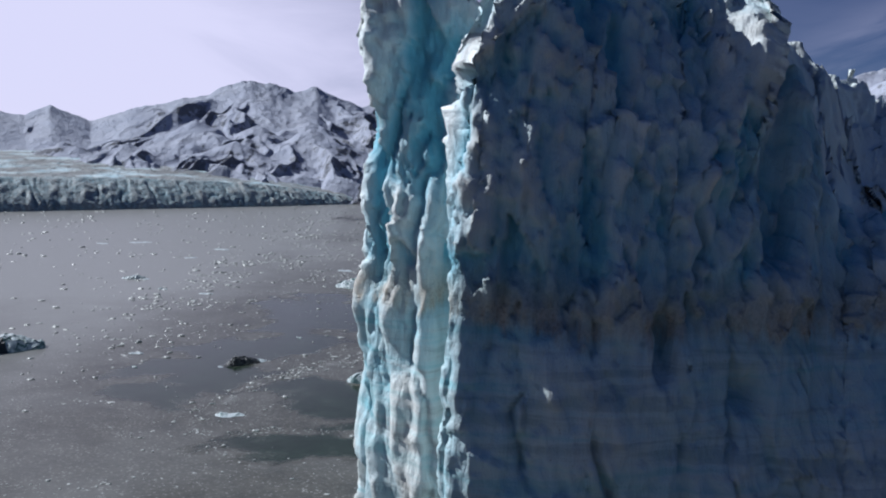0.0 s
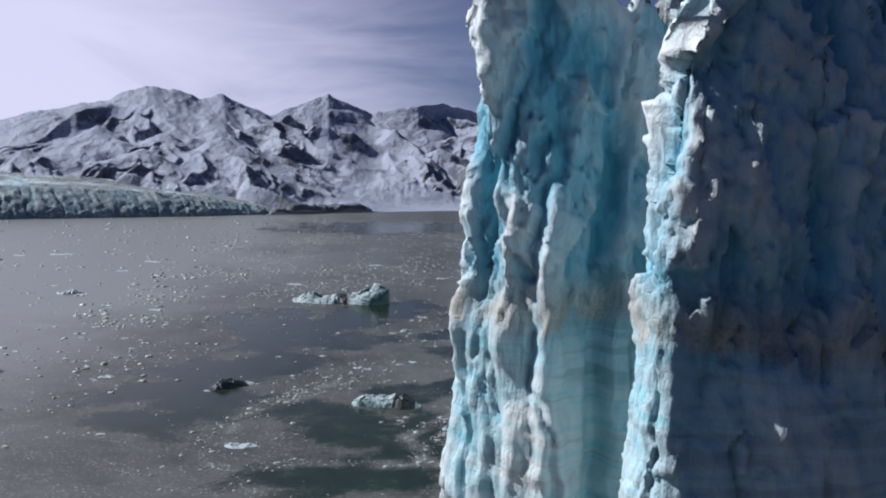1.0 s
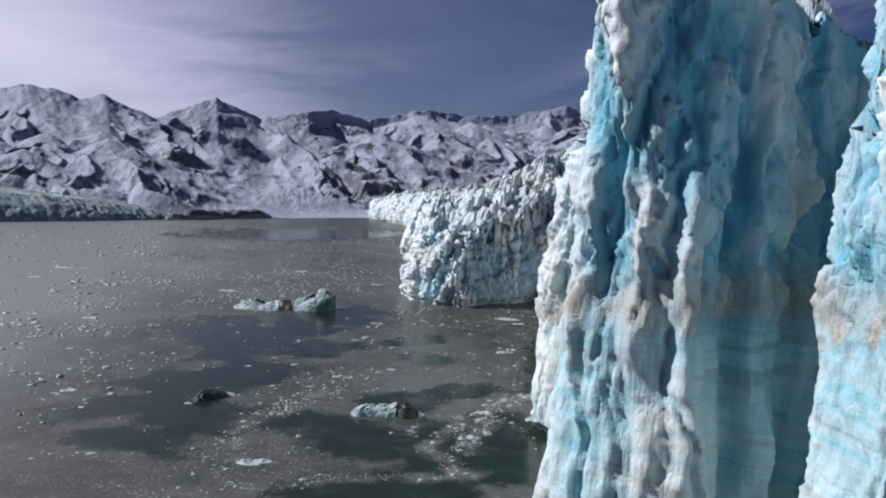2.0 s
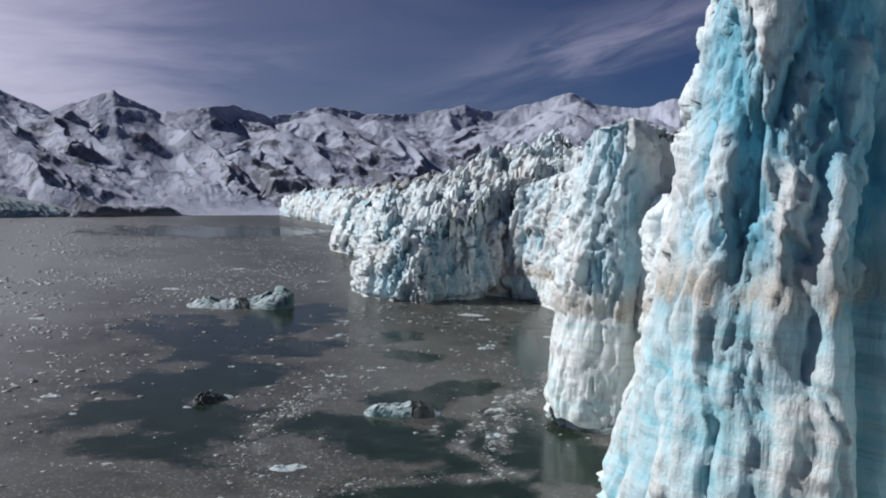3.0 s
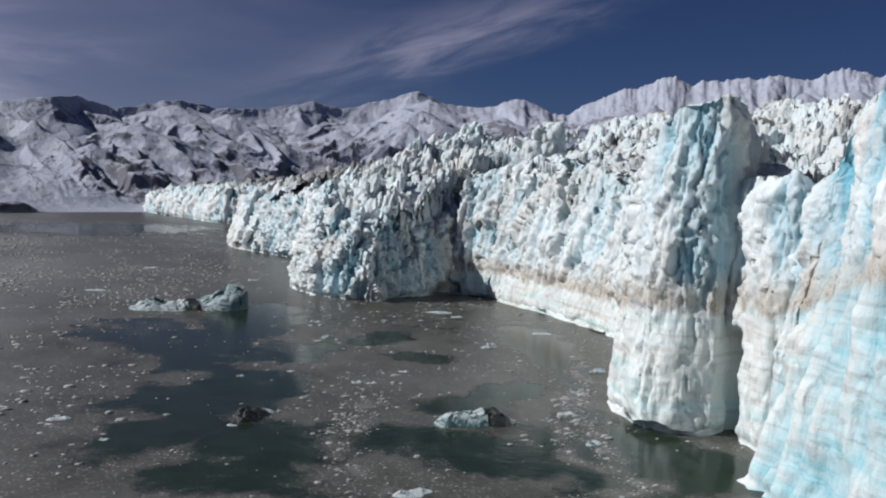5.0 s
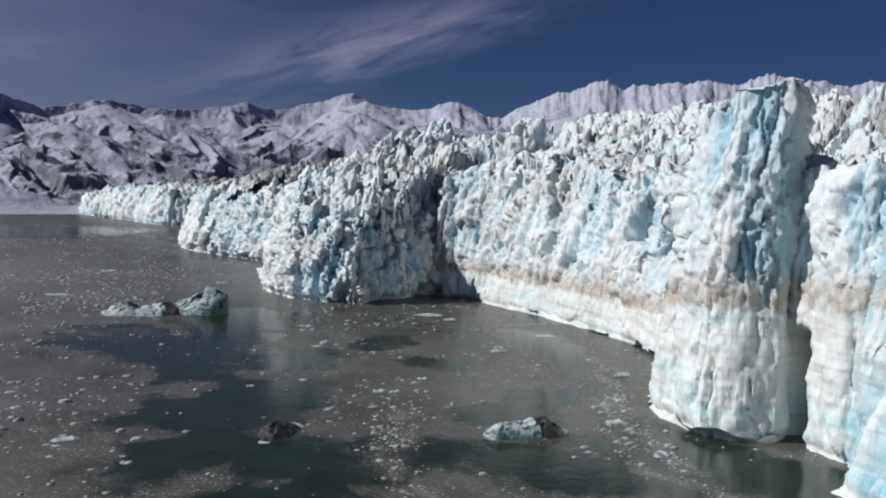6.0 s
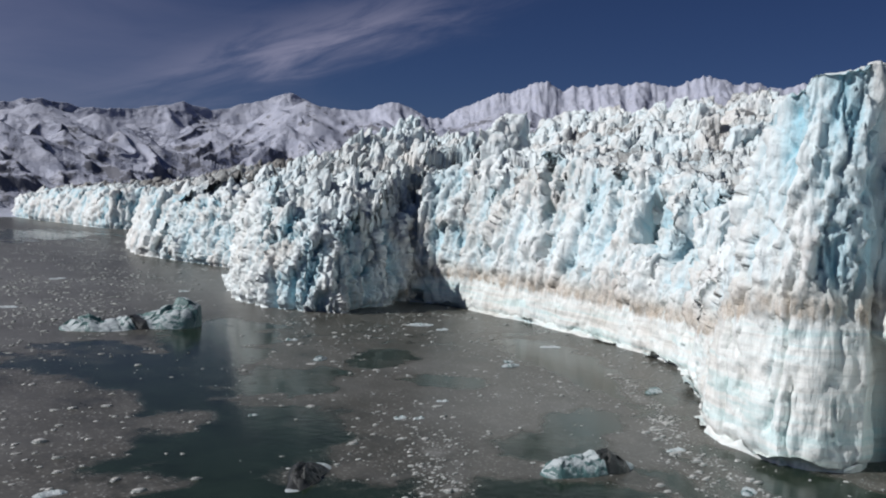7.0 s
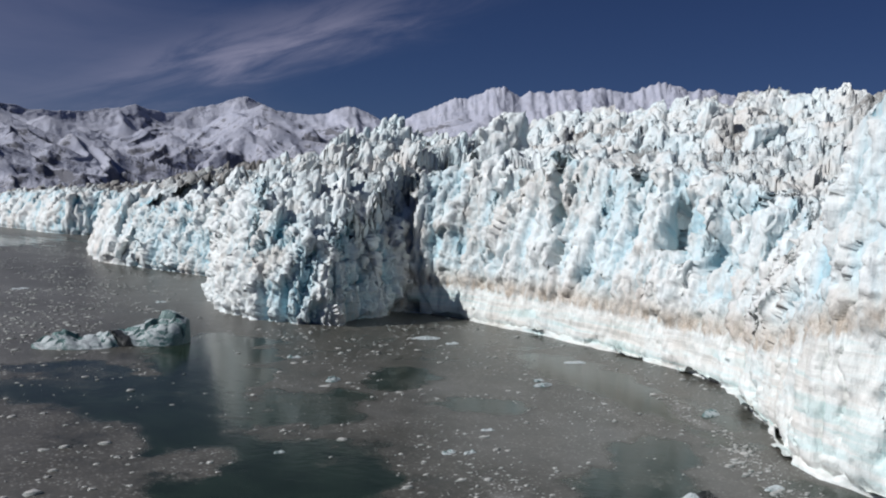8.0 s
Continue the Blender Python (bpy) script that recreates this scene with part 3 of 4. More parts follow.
HEADLAND = [(112, 456, 42, 16, 8), (94, 449, 32, 17, 2), (70, 439, 28, 15, -20), (50, 430, 29, 11, -20), (41, 436, 31, 10, -20), (36, 450, 33, 11, -20), (35, 466, 37, 12, -20),
            (48, 500, 40, 12, -20), (72, 545, 38, 12, -20), (95, 590, 36, 12, -20), (88, 640, 34, 12, -20), (80, 685, 32, 12, -20)]
HEADLAND_INNER = [(210, 500, 82), (190, 515, 74), (175, 530, 71), (175, 545, 78), (190, 570, 82), (230, 620, 80), (260, 690, 76), (280, 760, 72)]
OUTER = [(84, 668, 33, 12, -20), (82, 690, 32, 12, -20), (98, 745, 32, 12, -20), (140, 845, 32, 12, -20), (182, 935, 32, 12, -20), (192, 968, 32, 12, -20), (168, 985, 30, 12, -20),
         (158, 1050, 30, 12, -20), (146, 1120, 26, 12, -20), (142, 1195, 20, 12, -20), (170, 1270, 14, 12, -20)]
OUTER_INNER = [(290, 745, 73), (310, 830, 68), (340, 960, 60), (350, 1050, 54), (340, 1140, 46), (330, 1230, 40), (330, 1330, 34)]
FAR_TONGUE = [(-760, 520, 26, 56, -20), (-560, 650, 27, 56, -20), (-373, 790, 27, 56, -20), (-255, 873, 25, 52, -20), (-160, 940, 19, 40, -20), (-88, 1000, 7, 18, -20)]
FAR_INNER = [(-900, 1300, 42), (-700, 1300, 46), (-480, 1300, 44), (-330, 1240, 36), (-160, 1180, 16)]

near = tagged(new("ice_tower"), "towering shaded ice cliff beside a fluted blue ice pillar", "ice tower")
ice_sheet("cliff_face", NEAR_FACE, NEAR_INNER, 0.42, 190, 80, 100, 3.0, 0.34, 0.5, 0.8, near, 1.5, profile=3.6, swell=1.0, tone=0.36, pale=0.0, deep=4.0, rubble=0.4, below=0.7, debris=0.1, bulge=0.8, lump=1.5, crack=0.6,
          gullies=((29, 102, 3.5, -2.5, 60, 110, -0.3), (37, 103.5, 2.5, 4, 52, 110, 0.0), (24, 100, 1.3, 3.5, 40, 47, 0.0), (14, 99, 0.7, 2.5, 44, 47, 0.1), (34, 103, 1.6, 3.0, 36, 40, 0.0), (20, 100, 0.5, 2.0, 22, 34, 0.3), (28, 101, 0.6, 2.5, 50, 58, 0.1)))
# negative pale deepens the blue low down, also as shade between the columns
ice_sheet("pillar", PILLAR, PILLAR_INNER, 0.42, 190, 60, 140, 3.5, 0.95, 0.38, 0.75, near, 2.0, tone=0.88, pale=-0.3, below=0.95, bulge=1.2, inset=1.6, foot_in=1.2, profile=-1.6, fine=0.7, deep=2.9, crack=0.2, lump=2.0, crease=0.2,
          gullies=((-11.3, 149, 4.0, 7, -4, 13, 0.0), (-1, 137.7, 1.8, -2.2, -4, 66, 0.02), (3.5, 137.1, 1.5, 2.4, -4, 70, -0.03), (8.5, 137.3, 2.2, -2.4, -4, 58, 0.03), (14, 138, 1.8, 3.0, 6, 74, 0.0)))
tower = tagged(new("ice_tower"), "white ice tower with a brown dirt band standing in the water", "ice tower")
ice_sheet("tower_face", TOWER, TOWER_INNER, 0.45, 150, 50, 180, 2.2, 0.5, 0.5, 1.15, tower, 1.6, tone=-0.2, below=0.45, bulge=0.1, fine=0.9,
          gullies=((21.5, 249, 0.8, 2.6, -3, 30, 0.12), (17, 238, 0.7, 2.4, 6, 40, -0.10), (25, 254, 0.9, 3.0, 24, 60, 0.15), (15, 232, 0.7, 2.0, -3, 16, 0.1)))
ice_sheet("buttress", BUTTRESS, BUTTRESS_INNER, 0.45, 110, 30, 230, 2.0, 0.8, 0.4, 0.6, tower, 2.0, tone=0.05, below=0.8, gullies=((30.2, 225.5, 4.4, 16, -5, 22, 0.0), (31, 220, 0.5, 2.5, 14, 34, 0.05)))
glacier = tagged(new("glacier"), "broad tidewater glacier with a white crevassed calving front", "glacier", kind="structure")
ice_sheet("calving_front", WALL, WALL_INNER, 0.5, 110, 240, 200, 5.4, 0.8, 0.72, 0.7, glacier, 1.9, 1.75, tone=-0.18, below=0.3, debris=0.33, bulge=0.4, deep=10.0,
          gullies=((105, 384, 2.6, 10, 24, 64, 0.30), (95.5, 339, 5.0, 12, 33, 48, -0.12), (88.5, 320, 5.0, 13, 29, 45, -0.1), (100, 355, 2.4, 5, 36, 66, 0.25), (82, 307, 2.0, 4, 40, 70, 0.2), (108, 416, 1.4, 4, 20, 40, 0.2), (103, 451, 3.5, 7, -3, 5, 0.0), (80, 303, 1.2, 3, 8, 15, 0.0)))
ice_sheet("headland", HEADLAND, HEADLAND_INNER, 0.42, 80, 150, 260, 6.5, 0.75, 0.95, 0.7, glacier, 2.2, 1.02, tone=-0.12, debris=0.14, bulge=0.5, dirt=0.10, deep=8.0,
          gullies=((46, 431, 2.0, 5, -3, 8, 0.0), (40, 440, 1.6, 4, -3, 12, 0.2), (96, 449, 3.5, 6, -3, 5, 0.0)))
ice_sheet("outer_front", OUTER, OUTER_INNER, 0.5, 36, 80, 300, 6.0, 0.7, 1.0, 0.9, glacier, 2.0, 0.75, tone=-0.06, dirt=0.16, bulge=0.5, gullies=((188, 964, 5, 14, -3, 13, 0.0),))
# the dirt argument here only darkens the whole far tongue
tagged(ice_sheet("far_glacier", FAR_TONGUE, FAR_INNER, 0.55, 24, 90, 400, 0.8, 0.16, 0.25, 1.0, tone=0.22, above=0.24, debris=0.0, dirt=0.51), "low blue-grey glacier tongue on the far shore", "glacier", kind="structure")


def ice_foot(ctrl, parent, seed):
    """The pale wave-worn lip of ice along the water line."""
    c = np.array(ctrl, float)
    total = np.hypot(*np.diff(c[:, :2], axis=0).T).sum()
    s = np.arange(0, total, 0.7)
    q = spline(c, s)[:, :2]
    t = np.gradient(q, axis=0)
    n = np.stack([t[:, 1], -t[:, 0]], 1)
    n /= np.linalg.norm(n, axis=1, keepdims=True)
    n *= -1 if n[:, 0].sum() > 0 else 1
    wide = np.maximum(0.1 + 3.4 * fbm(s / 14, 0 * s, 0 * s, seed, 4), -1.5)
    high = np.maximum(0.7 + 1.2 * fbm(s / 6, 0 * s, 0 * s + 4, seed, 4), 0.15)
    rows = []
    for k, (o, h) in enumerate(((1.0, -0.6), (1.02, 0.1), (0.9, 0.45), (0.55, 0.8), (0.1, 1.0), (-0.6, 1.4), (-1.2, 1.6))):
        jit = 0.25 * fbm(s / 1.6, 0 * s + k, 0 * s, seed + 3, 3)
        rows.append(np.concatenate([q + n * (wide * o + jit)[:, None], (high * h + jit * (h > 0.2))[:, None]], 1))
    p = np.stack(rows, 0)
    me = grid_mesh("ice_foot", p, {"band": p[..., 2] - 40, "hollow": 0 * p[..., 0] - 0.1, "debris": 0 * p[..., 0]})
    me.materials.append(ICE)
    ob = new("ice_foot", me)
    ob.parent = parent
    tagged(ob, "pale wave-worn ice lip at the water line")


ice_foot(TOWER[2:], tower, 610)
ice_foot(WALL[3:], glacier, 620)


def block_mesh(name, wide, deep, high, seed, taper=0.75, n=26, mat=None, rough=1.0):
    """A broken block of ice, standing on z = 0: a box rounded and fractured, with a slanting top."""
    u = np.linspace(0, 2 * math.pi, n * 4, endpoint=False)[None]
    ring = np.maximum(np.abs(np.cos(u)), np.abs(np.sin(u)))
    v = np.linspace(0, 1, n)[:, None]
    cap = (np.linspace(1, 0.02, n // 2))[:, None]
    bx, by = np.cos(u) / ring * wide / 2, np.sin(u) / ring * deep / 2
    side = np.stack([bx * (1 - (1 - taper) * v), by * (1 - (1 - taper) * v), high * v + 0 * u], -1)
    top = np.stack([bx * taper * cap, by * taper * cap, high + 0 * u * cap + high * 0.08 * (1 - cap)], -1)
    p = np.concatenate([side, top[1:]], 0)
    p[..., 2] += (0.25 * p[..., 0] + 0.12 * p[..., 1]) * smooth(p[..., 2] / high, 0.5, 1) * (1 if seed % 2 else -1)
    o = seed * 13.7
    x, y, z = p[..., 0] + o, p[..., 1] - o, p[..., 2]
    s = max(wide, high) / 9
    d = s * rough * (0.9 * facets(x, y, z, 3.6 * s, 1.4, seed) + 0.5 * facets(x, y, z, 1.5 * s, 1.3, seed + 7) + 0.5 * fbm(x / (2 * s), y / (2 * s), z / (2 * s), seed, 4))
    out = np.stack([p[..., 0] / wide, p[..., 1] / deep, np.maximum(p[..., 2] - high * 0.7, 0) / high], -1)
    out /= np.linalg.norm(out, axis=-1, keepdims=True) + 1e-6
    p = p + out * d[..., None]
    me = grid_mesh(name, p, {"band": 0 * x + 30, "hollow": np.clip(-0.05 - d / (4 * s), -0.3, 0.4), "debris": 0 * x}, closed=True)
    me.materials.append(mat or ICE)
    return me


SERACS = [  # large standing slabs on the glacier: x, y, foot z, width, depth, height, turn
    (198, 388, 66, 9, 7, 20, -30), (188, 376, 66, 8, 6, 14, -50), (206, 372, 68, 12, 8, 16, -20),
    (92, 300, 30, 8, 7, 14, -30), (118, 346, 38, 9, 7, 15, -40), (152, 452, 57, 17, 11, 22, -30), (132, 440, 50, 10, 8, 20, -45), (170, 350, 56, 12, 8, 18, -30)]
for i, (bx, by, bz, wide, deep, high, turn) in enumerate(SERACS):
    ob = new("serac", block_mesh("serac", wide, deep, high, 500 + i, 0.86, rough=0.55))
    ob.matrix_world = pose(bx, by, bz, 4 * math.sin(i * 2.1), 5 * math.cos(i * 1.7), turn)
    tagged(ob, "white upright slab of ice on the broken glacier surface", "serac", "seracs on the glacier")


# ---- far shore and mountains ----
SKYLINE = [  # bearing in degrees to the left, height of the skyline there
    (45, 95), (25, 107), (23.7, 100), (22.4, 116), (20.3, 93), (18.3, 115), (13.9, 143), (11.8, 169), (10.3, 166), (8.8, 153), (7.5, 161), (4.8, 129), (1.4, 174),
    (-1.2, 145), (-5.5, 178), (-7.8, 172), (-11.8, 223), (-14, 222), (-16.4, 242), (-20.3, 321), (-22, 316), (-23.3, 345), (-26.8, 447), (-28.5, 412),
    (-31.5, 422), (-33, 468), (-34.7, 426), (-36, 407), (-38.2, 498), (-41.9, 596), (-43.3, 566), (-46, 607), (-48, 616), (-49.4, 598), (-51.5, 641),
    (-55, 623), (-58.3, 621), (-63.4, 600), (-90, 560)]
HILLS = [  # lower summits before the skyline: bearing, distance, height, half-width
    (11.0, 1300, 84, 170), (17, 1400, 56, 120), (-5.2, 1480, 79, 150), (-9.0, 1800, 114, 190), (-13.5, 2000, 100, 150), (-18, 2350, 128, 260), (-21.5, 2750, 152, 260), (-25, 3250, 205, 300)]


def build_mountains():
    az = np.arange(46, -90, -0.085)[None]
    sk = np.array(SKYLINE)[::-1]
    far = np.interp(az, [-60, -40, -30, -24, -14, -4, 5, 30], [4300, 4300, 4200, 3700, 2500, 1800, 1600, 1600])
    crest = np.interp(az, sk[:, 0], sk[:, 1])
    calm = np.interp(az, sk[::2, 0], sk[::2, 1])
    shore = np.interp(az, [-90, -15, -7, -0.8, 4.9, 16.3, 25.3, 46], [1500, 1330, 1190, 1092, 1003, 915, 880, 850])
    u = np.linspace(0, 1.22, 330)[:, None]
    r = shore + (far - shore) * u
    a = np.radians(az) + 0 * r
    x, y = -np.sin(a) * r, np.cos(a) * r
    size = np.interp(az, [-60, -30, -14, 5, 40], [430, 360, 200, 140, 140])
    deg = np.degrees(a)
    tx = np.cumsum(np.r_[0, -np.diff(np.radians(az[0])) * far[0, 1:] / size[0, 1:]])[None] + 0 * u
    ty = u * np.interp(az, [-60, -30, -14, 5, 40], [640, 480, 260, 170, 130]) * 1.7 / size
    wx, wy = tx + 0.5 * fbm(tx * 0.8, ty * 0.8, 0 * x, 303, 4), ty + 0.4 * fbm(tx * 0.8, ty * 0.8, 0 * x + 5, 306, 4)
    spur = ridges(wx * 0.9 + 0.3 * wy, wy * 0.8, 310, 7)
    uu = np.clip(u, 0, 1)
    blend = smooth(uu, 0.35, 0.98)
    line = crest * blend + calm * (1 - blend)
    body = np.where(u <= 1, 0.15 * uu + 0.85 * uu ** 2.1, 1 - 0.9 * (u - 1) / 0.22)
    mid = np.clip(3.2 * uu * (1 - uu), 0, 1) * smooth(uu, 0.04, 0.3)
    z = line * body * 0.97 + line * mid * (0.34 * spur - 0.16)
    z = z + crest * 0.03 * fbm(deg * 1.3, u * 14, 0 * a, 330, 5, 0.6) * smooth(uu, 0.7, 1)
    z = z + crest * 0.030 * fbm(deg * 1.6 + u, u * 2.5, 0 * a, 331, 4, 0.6, True) * smooth(uu, 0.4, 0.9) * smooth(-deg, 26, 36)     # fluted snow
    # summits with spurs that fan out from them: the named hills, those of the skyline, and lesser ones between
    rng = random.Random(12)
    peaks = [(b, d, h, w, 1.0 if k in (0, 2, 3) else 0.5) for k, (b, d, h, w) in enumerate(HILLS)]
    for (b0, h0), (b1, h1), (b2, h2) in zip(SKYLINE, SKYLINE[1:], SKYLINE[2:]):
        if h1 > h0 and h1 >= h2 and b1 > -40:
            peaks.append((b1, float(np.interp(b1, az[0, ::-1], far[0, ::-1])), h1 * 0.9, h1 * 1.9, 0.9 if b1 < -20 else 0.3))
    while len(peaks) < 64:
        b, q = rng.uniform(-62, 22), rng.uniform(0.32, 0.85)
        if abs(b - 0.3 + 2.5 * q) < 5.0 and q < 0.65:
            continue
        top, end, start = (float(np.interp(b, az[0, ::-1], k[0, ::-1])) for k in (calm, far, shore))
        h = top * (0.22 + 0.66 * q) * rng.uniform(0.8, 1.12)
        peaks.append((b, start + (end - start) * q, h, h * rng.uniform(1.8, 2.5), rng.choice((0.0, 0.25, 0.7))))
    dark = np.zeros(z.shape)
    for k, (bearing, dist, high, wide, rocky) in enumerate(peaks):
        px, py = -math.sin(radians(bearing)) * dist, math.cos(radians(bearing)) * dist
        near_by = np.hypot(x - px, y - py) < wide * 1.7
        rows_, cols_ = np.where(near_by.any(1))[0], np.where(near_by.any(0))[0]
        if not len(rows_):
            continue
        box = np.s_[rows_[0]:rows_[-1] + 1, cols_[0]:cols_[-1] + 1]
        ox, oy = x[box] - px, y[box] - py
        away, turn = np.hypot(ox, oy) / wide, np.arctan2(oy, ox)
        turn = turn + 0.5 * fbm(ox / wide * 1.6, oy / wide * 1.6, 0 * ox, 342 + k, 3)
        fan = ridges(np.cos(turn) * 2.1 + k, np.sin(turn) * 2.1 + 0.5 * away, 340 + 3 * k, 4)
        fine = ridges(ox / wide * 3.2, oy / wide * 3.2, 344 + k, 5)
        hill = high * (1.03 - away * (1.04 - 0.50 * fan * smooth(away, 0.0, 0.5)) + 0.15 * (fine - 0.5) * smooth(away, 0.02, 0.3))
        dark[box] = np.maximum(dark[box] * smooth(z[box] - hill, -6, 2), smooth(hill - z[box], -4, 6) * smooth(hill, 3, 15) * rocky)
        z[box] = np.maximum(z[box], hill)
    # a smooth snow valley comes down to the shore
    vale = np.exp(-((deg - 0.3 + 2.5 * uu) / 1.7) ** 2) * (1 - smooth(uu, 0.35, 0.75))
    z = z * (1 - 0.9 * vale) + vale * (4 + 75 * uu ** 1.3 + 1.5 * fbm(tx * 5, ty * 5, 0 * x, 333, 4))
    z = z + 0.012 * line * fbm(tx * 9, ty * 7, 0 * x, 335, 4, 0.6) * smooth(uu, 0.05, 0.2)
    moraine = smooth(deg, -1.2, 0.2) * (1 - smooth(deg, 4.6, 6)) * (1 - smooth(u, 0.03, 0.09))
    z = np.maximum(z, moraine * (9 + 9 * fbm(x / 16, y / 16, 0 * x, 360, 5, 0.6)))
    z = np.maximum(z, 1.0 + 9 * smooth(u, 0.0, 0.25)) * smooth(u, -0.01, 0.012) - 0.6
    p = np.stack([x, y, z], -1)
    n = np.cross(np.gradient(p, axis=1), np.gradient(p, axis=0))
    n /= np.linalg.norm(n, axis=-1, keepdims=True)
    n *= np.sign(n[..., 2:])
    steep = np.clip((1 - n[..., 2]) * 1.6, 0, 0.4)
    # the wind keeps the low ribs bare; a dark moraine lines the shore
    # the first term darkens right-facing flanks as painted shade
    rock_shade = 0.10 * smooth(n[..., 0], 0.0, 0.35) + 0.05 * (1 - smooth(z / crest, 0.15, 0.6)) * smooth(u, 0.12, 0.25) - 0.10 * smooth(z / crest, 0.75, 1.0)
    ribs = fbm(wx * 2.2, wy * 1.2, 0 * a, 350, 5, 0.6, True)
    rock_shade = rock_shade + 0.22 * (ribs - 0.25) + 0.20 * dark - 0.085 - 0.5 * vale + 1.2 * moraine - 0.5 * (1 - smooth(u, 0.05, 0.2)) * (1 - moraine)
    me = grid_mesh("mountain_range", p, {"steep": steep, "rock_shade": rock_shade})
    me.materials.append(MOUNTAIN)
    me.polygons.foreach_set("use_smooth", [True] * len(me.polygons))
    tagged(new("mountain_range", me), "snow-covered rocky mountain range with dark rock ribs and flanks darkened as shade", "mountains", kind="structure")


build_mountains()


# ---- ice afloat ----
def berg_mesh(name, long, wide, profile, seed, dirty=(), n=90):
    """A grounded berg along x: profile gives the heights along its length; dirty gives stretches (from, to) of dark debris."""
    u, v = np.meshgrid(np.linspace(-1, 1, n), np.linspace(-1, 1, n // 2))
    half = wide / 2 * np.sqrt(np.clip(1 - np.abs(u) ** 2.6, 0.01, 1)) * (1 + 0.3 * fbm(u * 2, 0 * u, 0 * u, seed, 3))
    x, y = u * long / 2, v * half + 0.15 * wide * fbm(u * 1.5, 0 * u + 3, 0 * u, seed + 4, 2)
    h = np.interp(u, np.linspace(-1, 1, len(profile)), profile) * (1 - np.abs(v) ** 3.0) * (1 + 0.35 * v)
    size = wide / 3.2
    h = h * (1 + 0.22 * facets(x + seed, y, 0 * h, size * 1.6, 1.0, seed + 9)) + 0.10 * size * facets(x - seed, y, 0 * h, size * 0.6, 1.0, seed + 19) * smooth(h, 0.1, 1)
    edge = np.maximum(np.abs(u), np.abs(v))
    z = np.where(edge > 0.985, -1.0, h - 0.15)
    deb = np.zeros(u.shape)
    for a, b in dirty:
        deb = np.maximum(deb, smooth(u, a - 0.08, a + 0.04) * (1 - smooth(u, b - 0.04, b + 0.08)))
    me = grid_mesh(name, np.stack([x, y, z], -1), {"debris": deb * 0.8})
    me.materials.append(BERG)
    return me


BERGS = [  # x, y, turn, length, width, heights along it, debris, label
    (-26, 419, -2, 42, 15, (0.8, 2.2, 2.8, 2.2, 1.6, 3.8, 3.2, 4.6, 5.8, 6.6, 6.2), ((-0.05, 0.12),), "long grey-green iceberg with a raised slanting end"),
    (-57, 268, 40, 16, 5, (0.1, 0.4, 1.7, 2.1, 1.5, 0.7, 0.2), ((-0.8, 0.62),), "small dirty iceberg black with rock debris"),
    (-16, 249, -12, 18, 7, (0.5, 2.4, 2.2, 2.5, 2.7, 2.0, 0.5), ((0.22, 0.8),), "small pale green iceberg with a black debris stripe"),
    (-132, 278, 40, 26, 12, (0.6, 3.5, 4.6, 3.2, 1.6), ((-0.2, 0.05),), "grey-green iceberg low in the water"),
    (-141, 430, 0, 11, 5, (0.4, 1.2, 1.6, 0.7), (), "flat white ice floe"),
    (48, 286, 10, 5, 3, (0.3, 0.9, 0.6), (), "flat white ice floe"), 
    (38, 325, 0, 6, 3, (0.3, 0.8, 0.5), (), "flat white ice floe"), (-3, 352, 20, 5, 3, (0.3, 1.0, 0.5), (), "flat white ice floe"),
    (62, 395, -10, 10, 4, (0.3, 0.8, 0.4), (), "flat white ice floe")]
for i, (bx, by, turn, long, wide, heights, dirty, words) in enumerate(BERGS):
    ob = new("ice_floe" if "floe" in words else "iceberg", berg_mesh("berg", long, wide, heights, 700 + 11 * i, dirty))
    ob.matrix_world = pose(bx, by, 0, 0, 0, turn)
    tagged(ob, words, "ice floe" if "floe" in words else "iceberg")

FLOES = [  # x, y, length of flat bits of ice
    (6, 382, 4.5), (-22, 292, 3.6), (-5, 300, 3.0), (42, 330, 4.2), (-91, 278, 5.0), (-86, 261, 2.2), (-2, 229, 5.2), (8, 250, 4.6), (72, 344, 7.5), (27, 504, 6), (-48, 472, 9), (63, 384, 6), (46, 286, 4.2),
    (-138, 431, 11), (-136, 511, 8), (-49, 216, 7.5), (-206, 572, 9), (-186, 582, 15), (-129, 554, 11), (-98, 391, 7), (-5, 559, 9), (-119, 401, 5), (-46, 306, 2.2), (-19, 290, 3)]
for i, (bx, by, long) in enumerate(FLOES):
    ob = new("ice_floe", berg_mesh("ice_floe", long, long * 0.5, (0.1, 0.45 + 0.3 * (i % 3 == 0), 0.3, 0.5, 0.15), 900 + 7 * i, n=36))
    ob.matrix_world = pose(bx, by, 0, 0, 0, 25 * math.sin(i * 2.3))
    tagged(ob, "small flat white ice floe drifting on the slush", "ice floe", "loose ice floes")


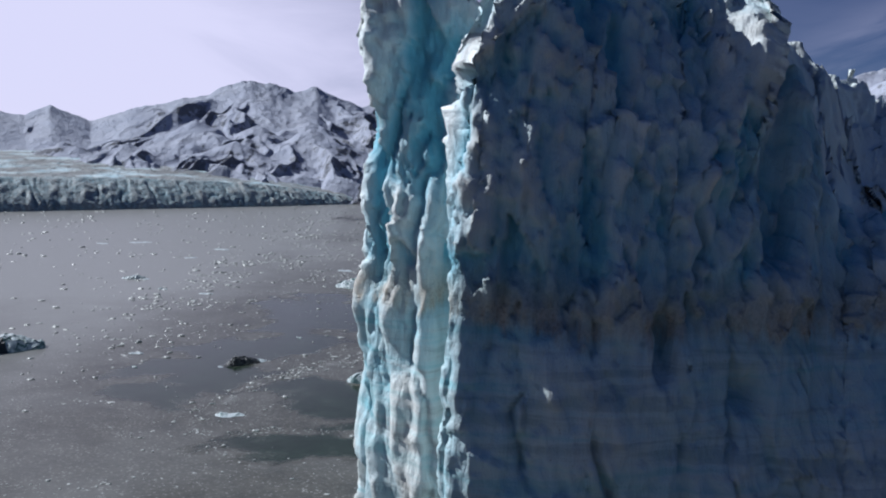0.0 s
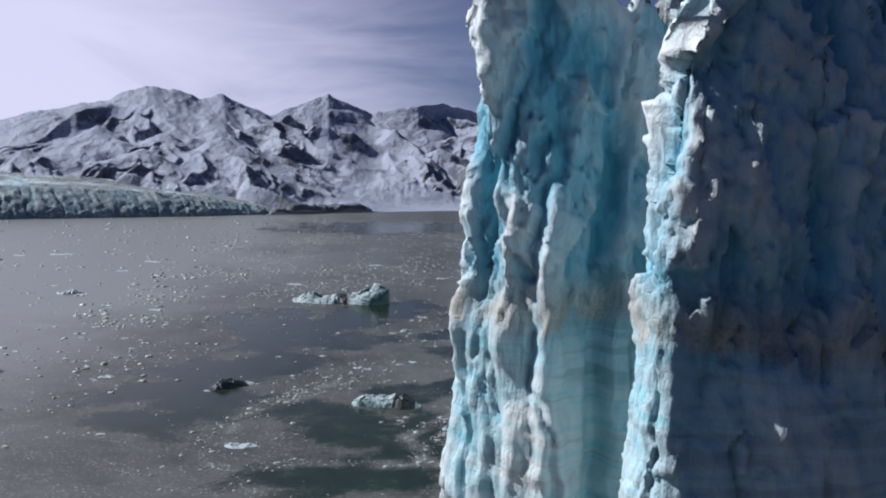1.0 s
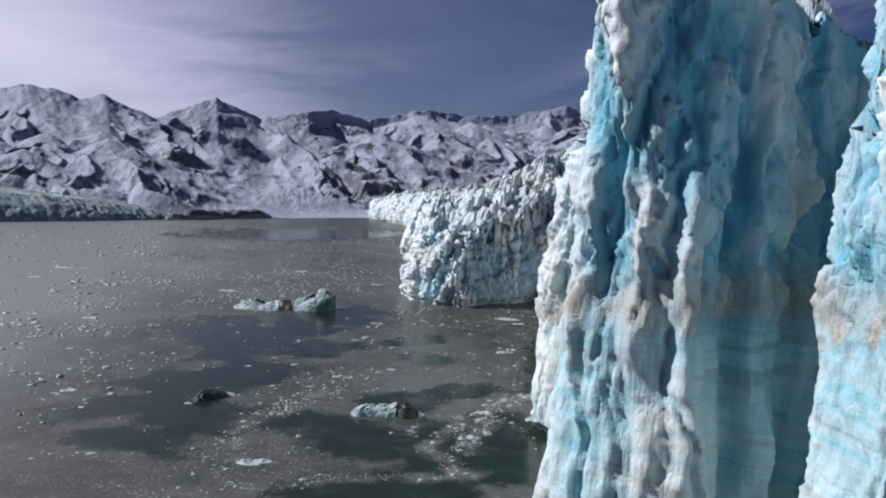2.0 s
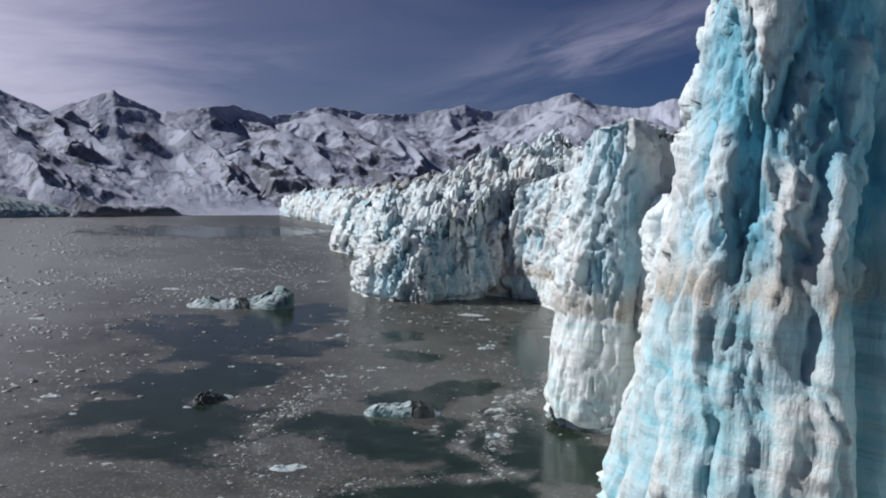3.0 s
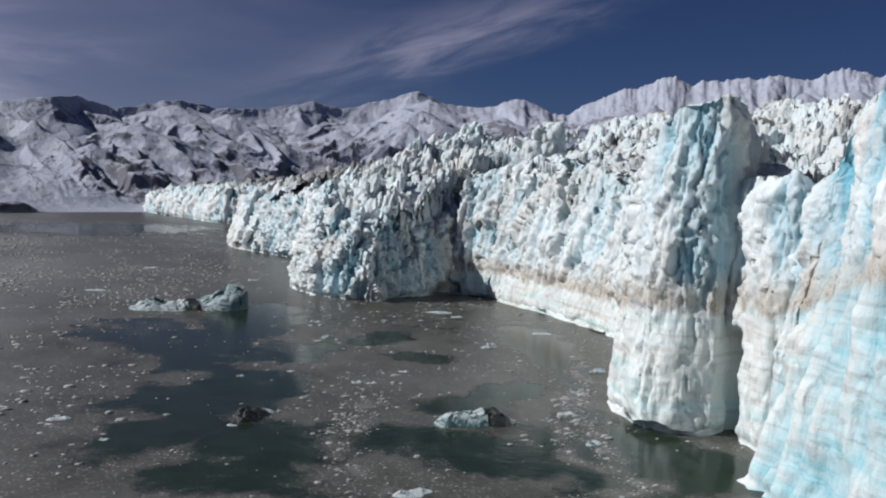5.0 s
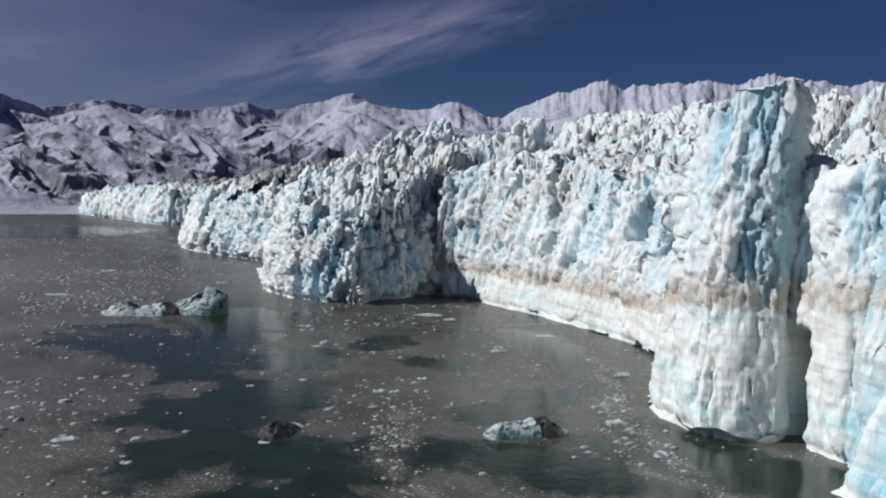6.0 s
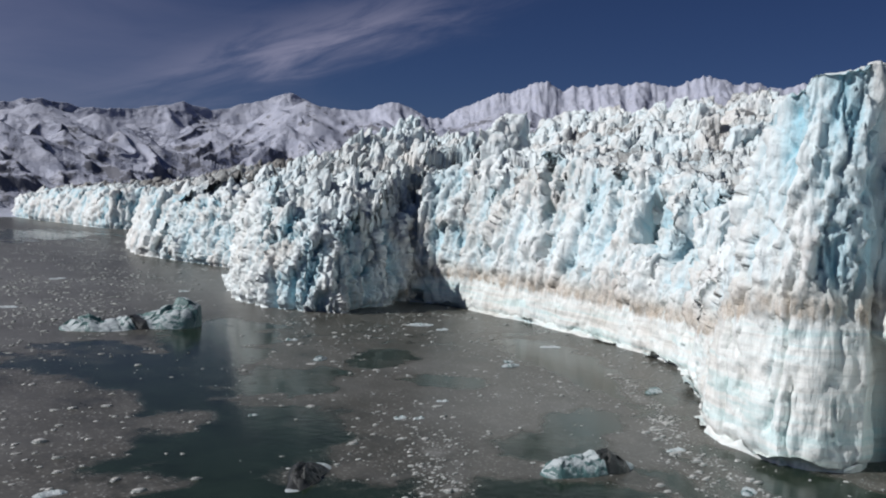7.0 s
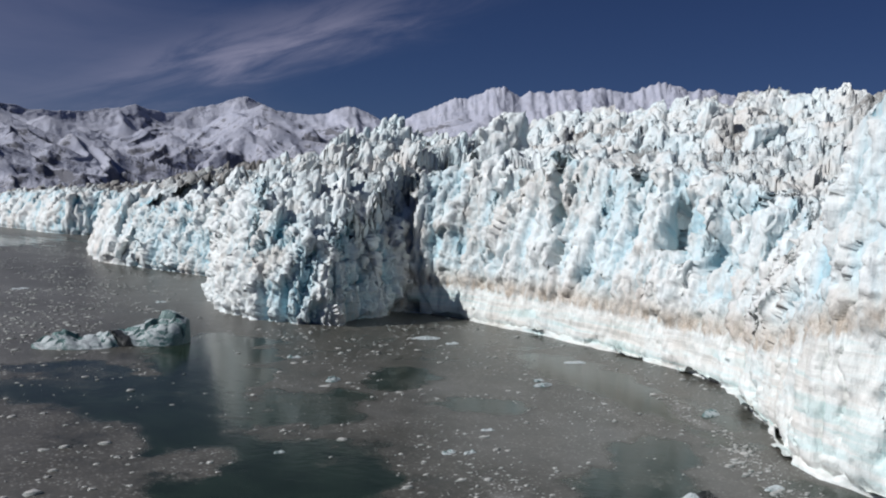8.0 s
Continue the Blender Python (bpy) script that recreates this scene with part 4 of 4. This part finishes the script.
def build_brash():
    """Thousands of broken bits of ice on the slush."""
    rng = np.random.default_rng(5)
    n = 145000
    x, y = rng.uniform(-420, 125, n), -60 + 1020 * rng.uniform(0, 1, n) ** 1.5
    cover = brash_cover(x, y)
    off = smooth(-x, 55, 150)                       # fewer but broader floes out on the fjord
    swirl = np.clip(fbm(x / 26, y / 26, 0 * x, 51, 5, 0.62, True) - 0.12, -0.1, 1)
    keep = rng.uniform(0, 1, n) < np.clip(np.minimum(cover, 0.8) * (0.15 + 2.6 * swirl) * (1 - 0.96 * off) + 0.007, 0, 1)
    x, y, off = x[keep], y[keep], off[keep]
    for x0, y0, x1, y1, half in STREAKS:             # packed along the leads
        m = int(math.hypot(x1 - x0, y1 - y0) * (half + 4) * 2.2)
        k, side = rng.uniform(-0.05, 1.05, m), rng.uniform(-1, 1, (2, m)) * (half + 4)
        sx, sy = x0 + k * (x1 - x0) + side[0], y0 + k * (y1 - y0) + side[1]
        hold = streaks(sx, sy) * (0.75 + fbm(sx / 3, sy / 3, 0 * sx, 69, 3)) > rng.uniform(0.15, 1.0, m)
        x, y, off = np.r_[x, sx[hold]], np.r_[y, sy[hold]], np.r_[off, 0 * sx[hold]]
    n = len(x)
    size = np.clip(0.22 * np.exp(rng.normal(0, 0.6, n)), 0.08, 1.6) * np.clip(y / 260, 0.8, 1.8) * (1 + 1.1 * off)
    size = np.minimum(np.where(rng.uniform(0, 1, n) < 0.03, size * 2.4, size), 1.15 + 0.6 * off)
    turn = rng.uniform(0, 6.28, n)
    ring = np.array([0.3, 1.5, 2.4, 3.6, 5.2])
    k = len(ring)
    rr = rng.uniform(0.35, 1.25, (n, k)) * size[:, None]
    ang = ring[None] + turn[:, None]
    px, py = rr * np.cos(ang) * 1.25, rr * np.sin(ang) * 0.8
    high = size * rng.uniform(0.10, 0.34, n)
    low = np.stack([x[:, None] + px, y[:, None] + py, np.full((n, k), -0.1)], -1)
    top = np.stack([x[:, None] + px * 0.7, y[:, None] + py * 0.7, high[:, None] * rng.uniform(0.6, 1.3, (n, k))], -1)
    verts = np.concatenate([low, top], 1).reshape(-1, 3)
    base = (np.arange(n) * 2 * k)[:, None, None]
    i = np.arange(k)
    sides = np.stack([i, (i + 1) % k, (i + 1) % k + k, i + k], -1)[None] + base
    faces = sides.reshape(-1, 4)
    caps = (np.arange(k) + k)[None] + base[:, :, 0]
    me = bpy.data.meshes.new("brash_ice")
    loops = np.concatenate([faces.reshape(-1), caps.reshape(-1)])
    starts = np.concatenate([np.arange(len(faces)) * 4, len(faces) * 4 + np.arange(n) * k])
    me.vertices.add(len(verts))
    me.vertices.foreach_set("co", verts.reshape(-1).astype(np.float32))
    me.loops.add(len(loops))
    me.loops.foreach_set("vertex_index", loops.astype(np.int32))
    me.polygons.add(len(starts))
    me.polygons.foreach_set("loop_start", starts.astype(np.int32))
    me.update(calc_edges=True)
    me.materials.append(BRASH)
    tagged(new("brash_ice", me), "scattered white bits of broken ice on the water", "brash ice", kind="stuff")


build_brash()
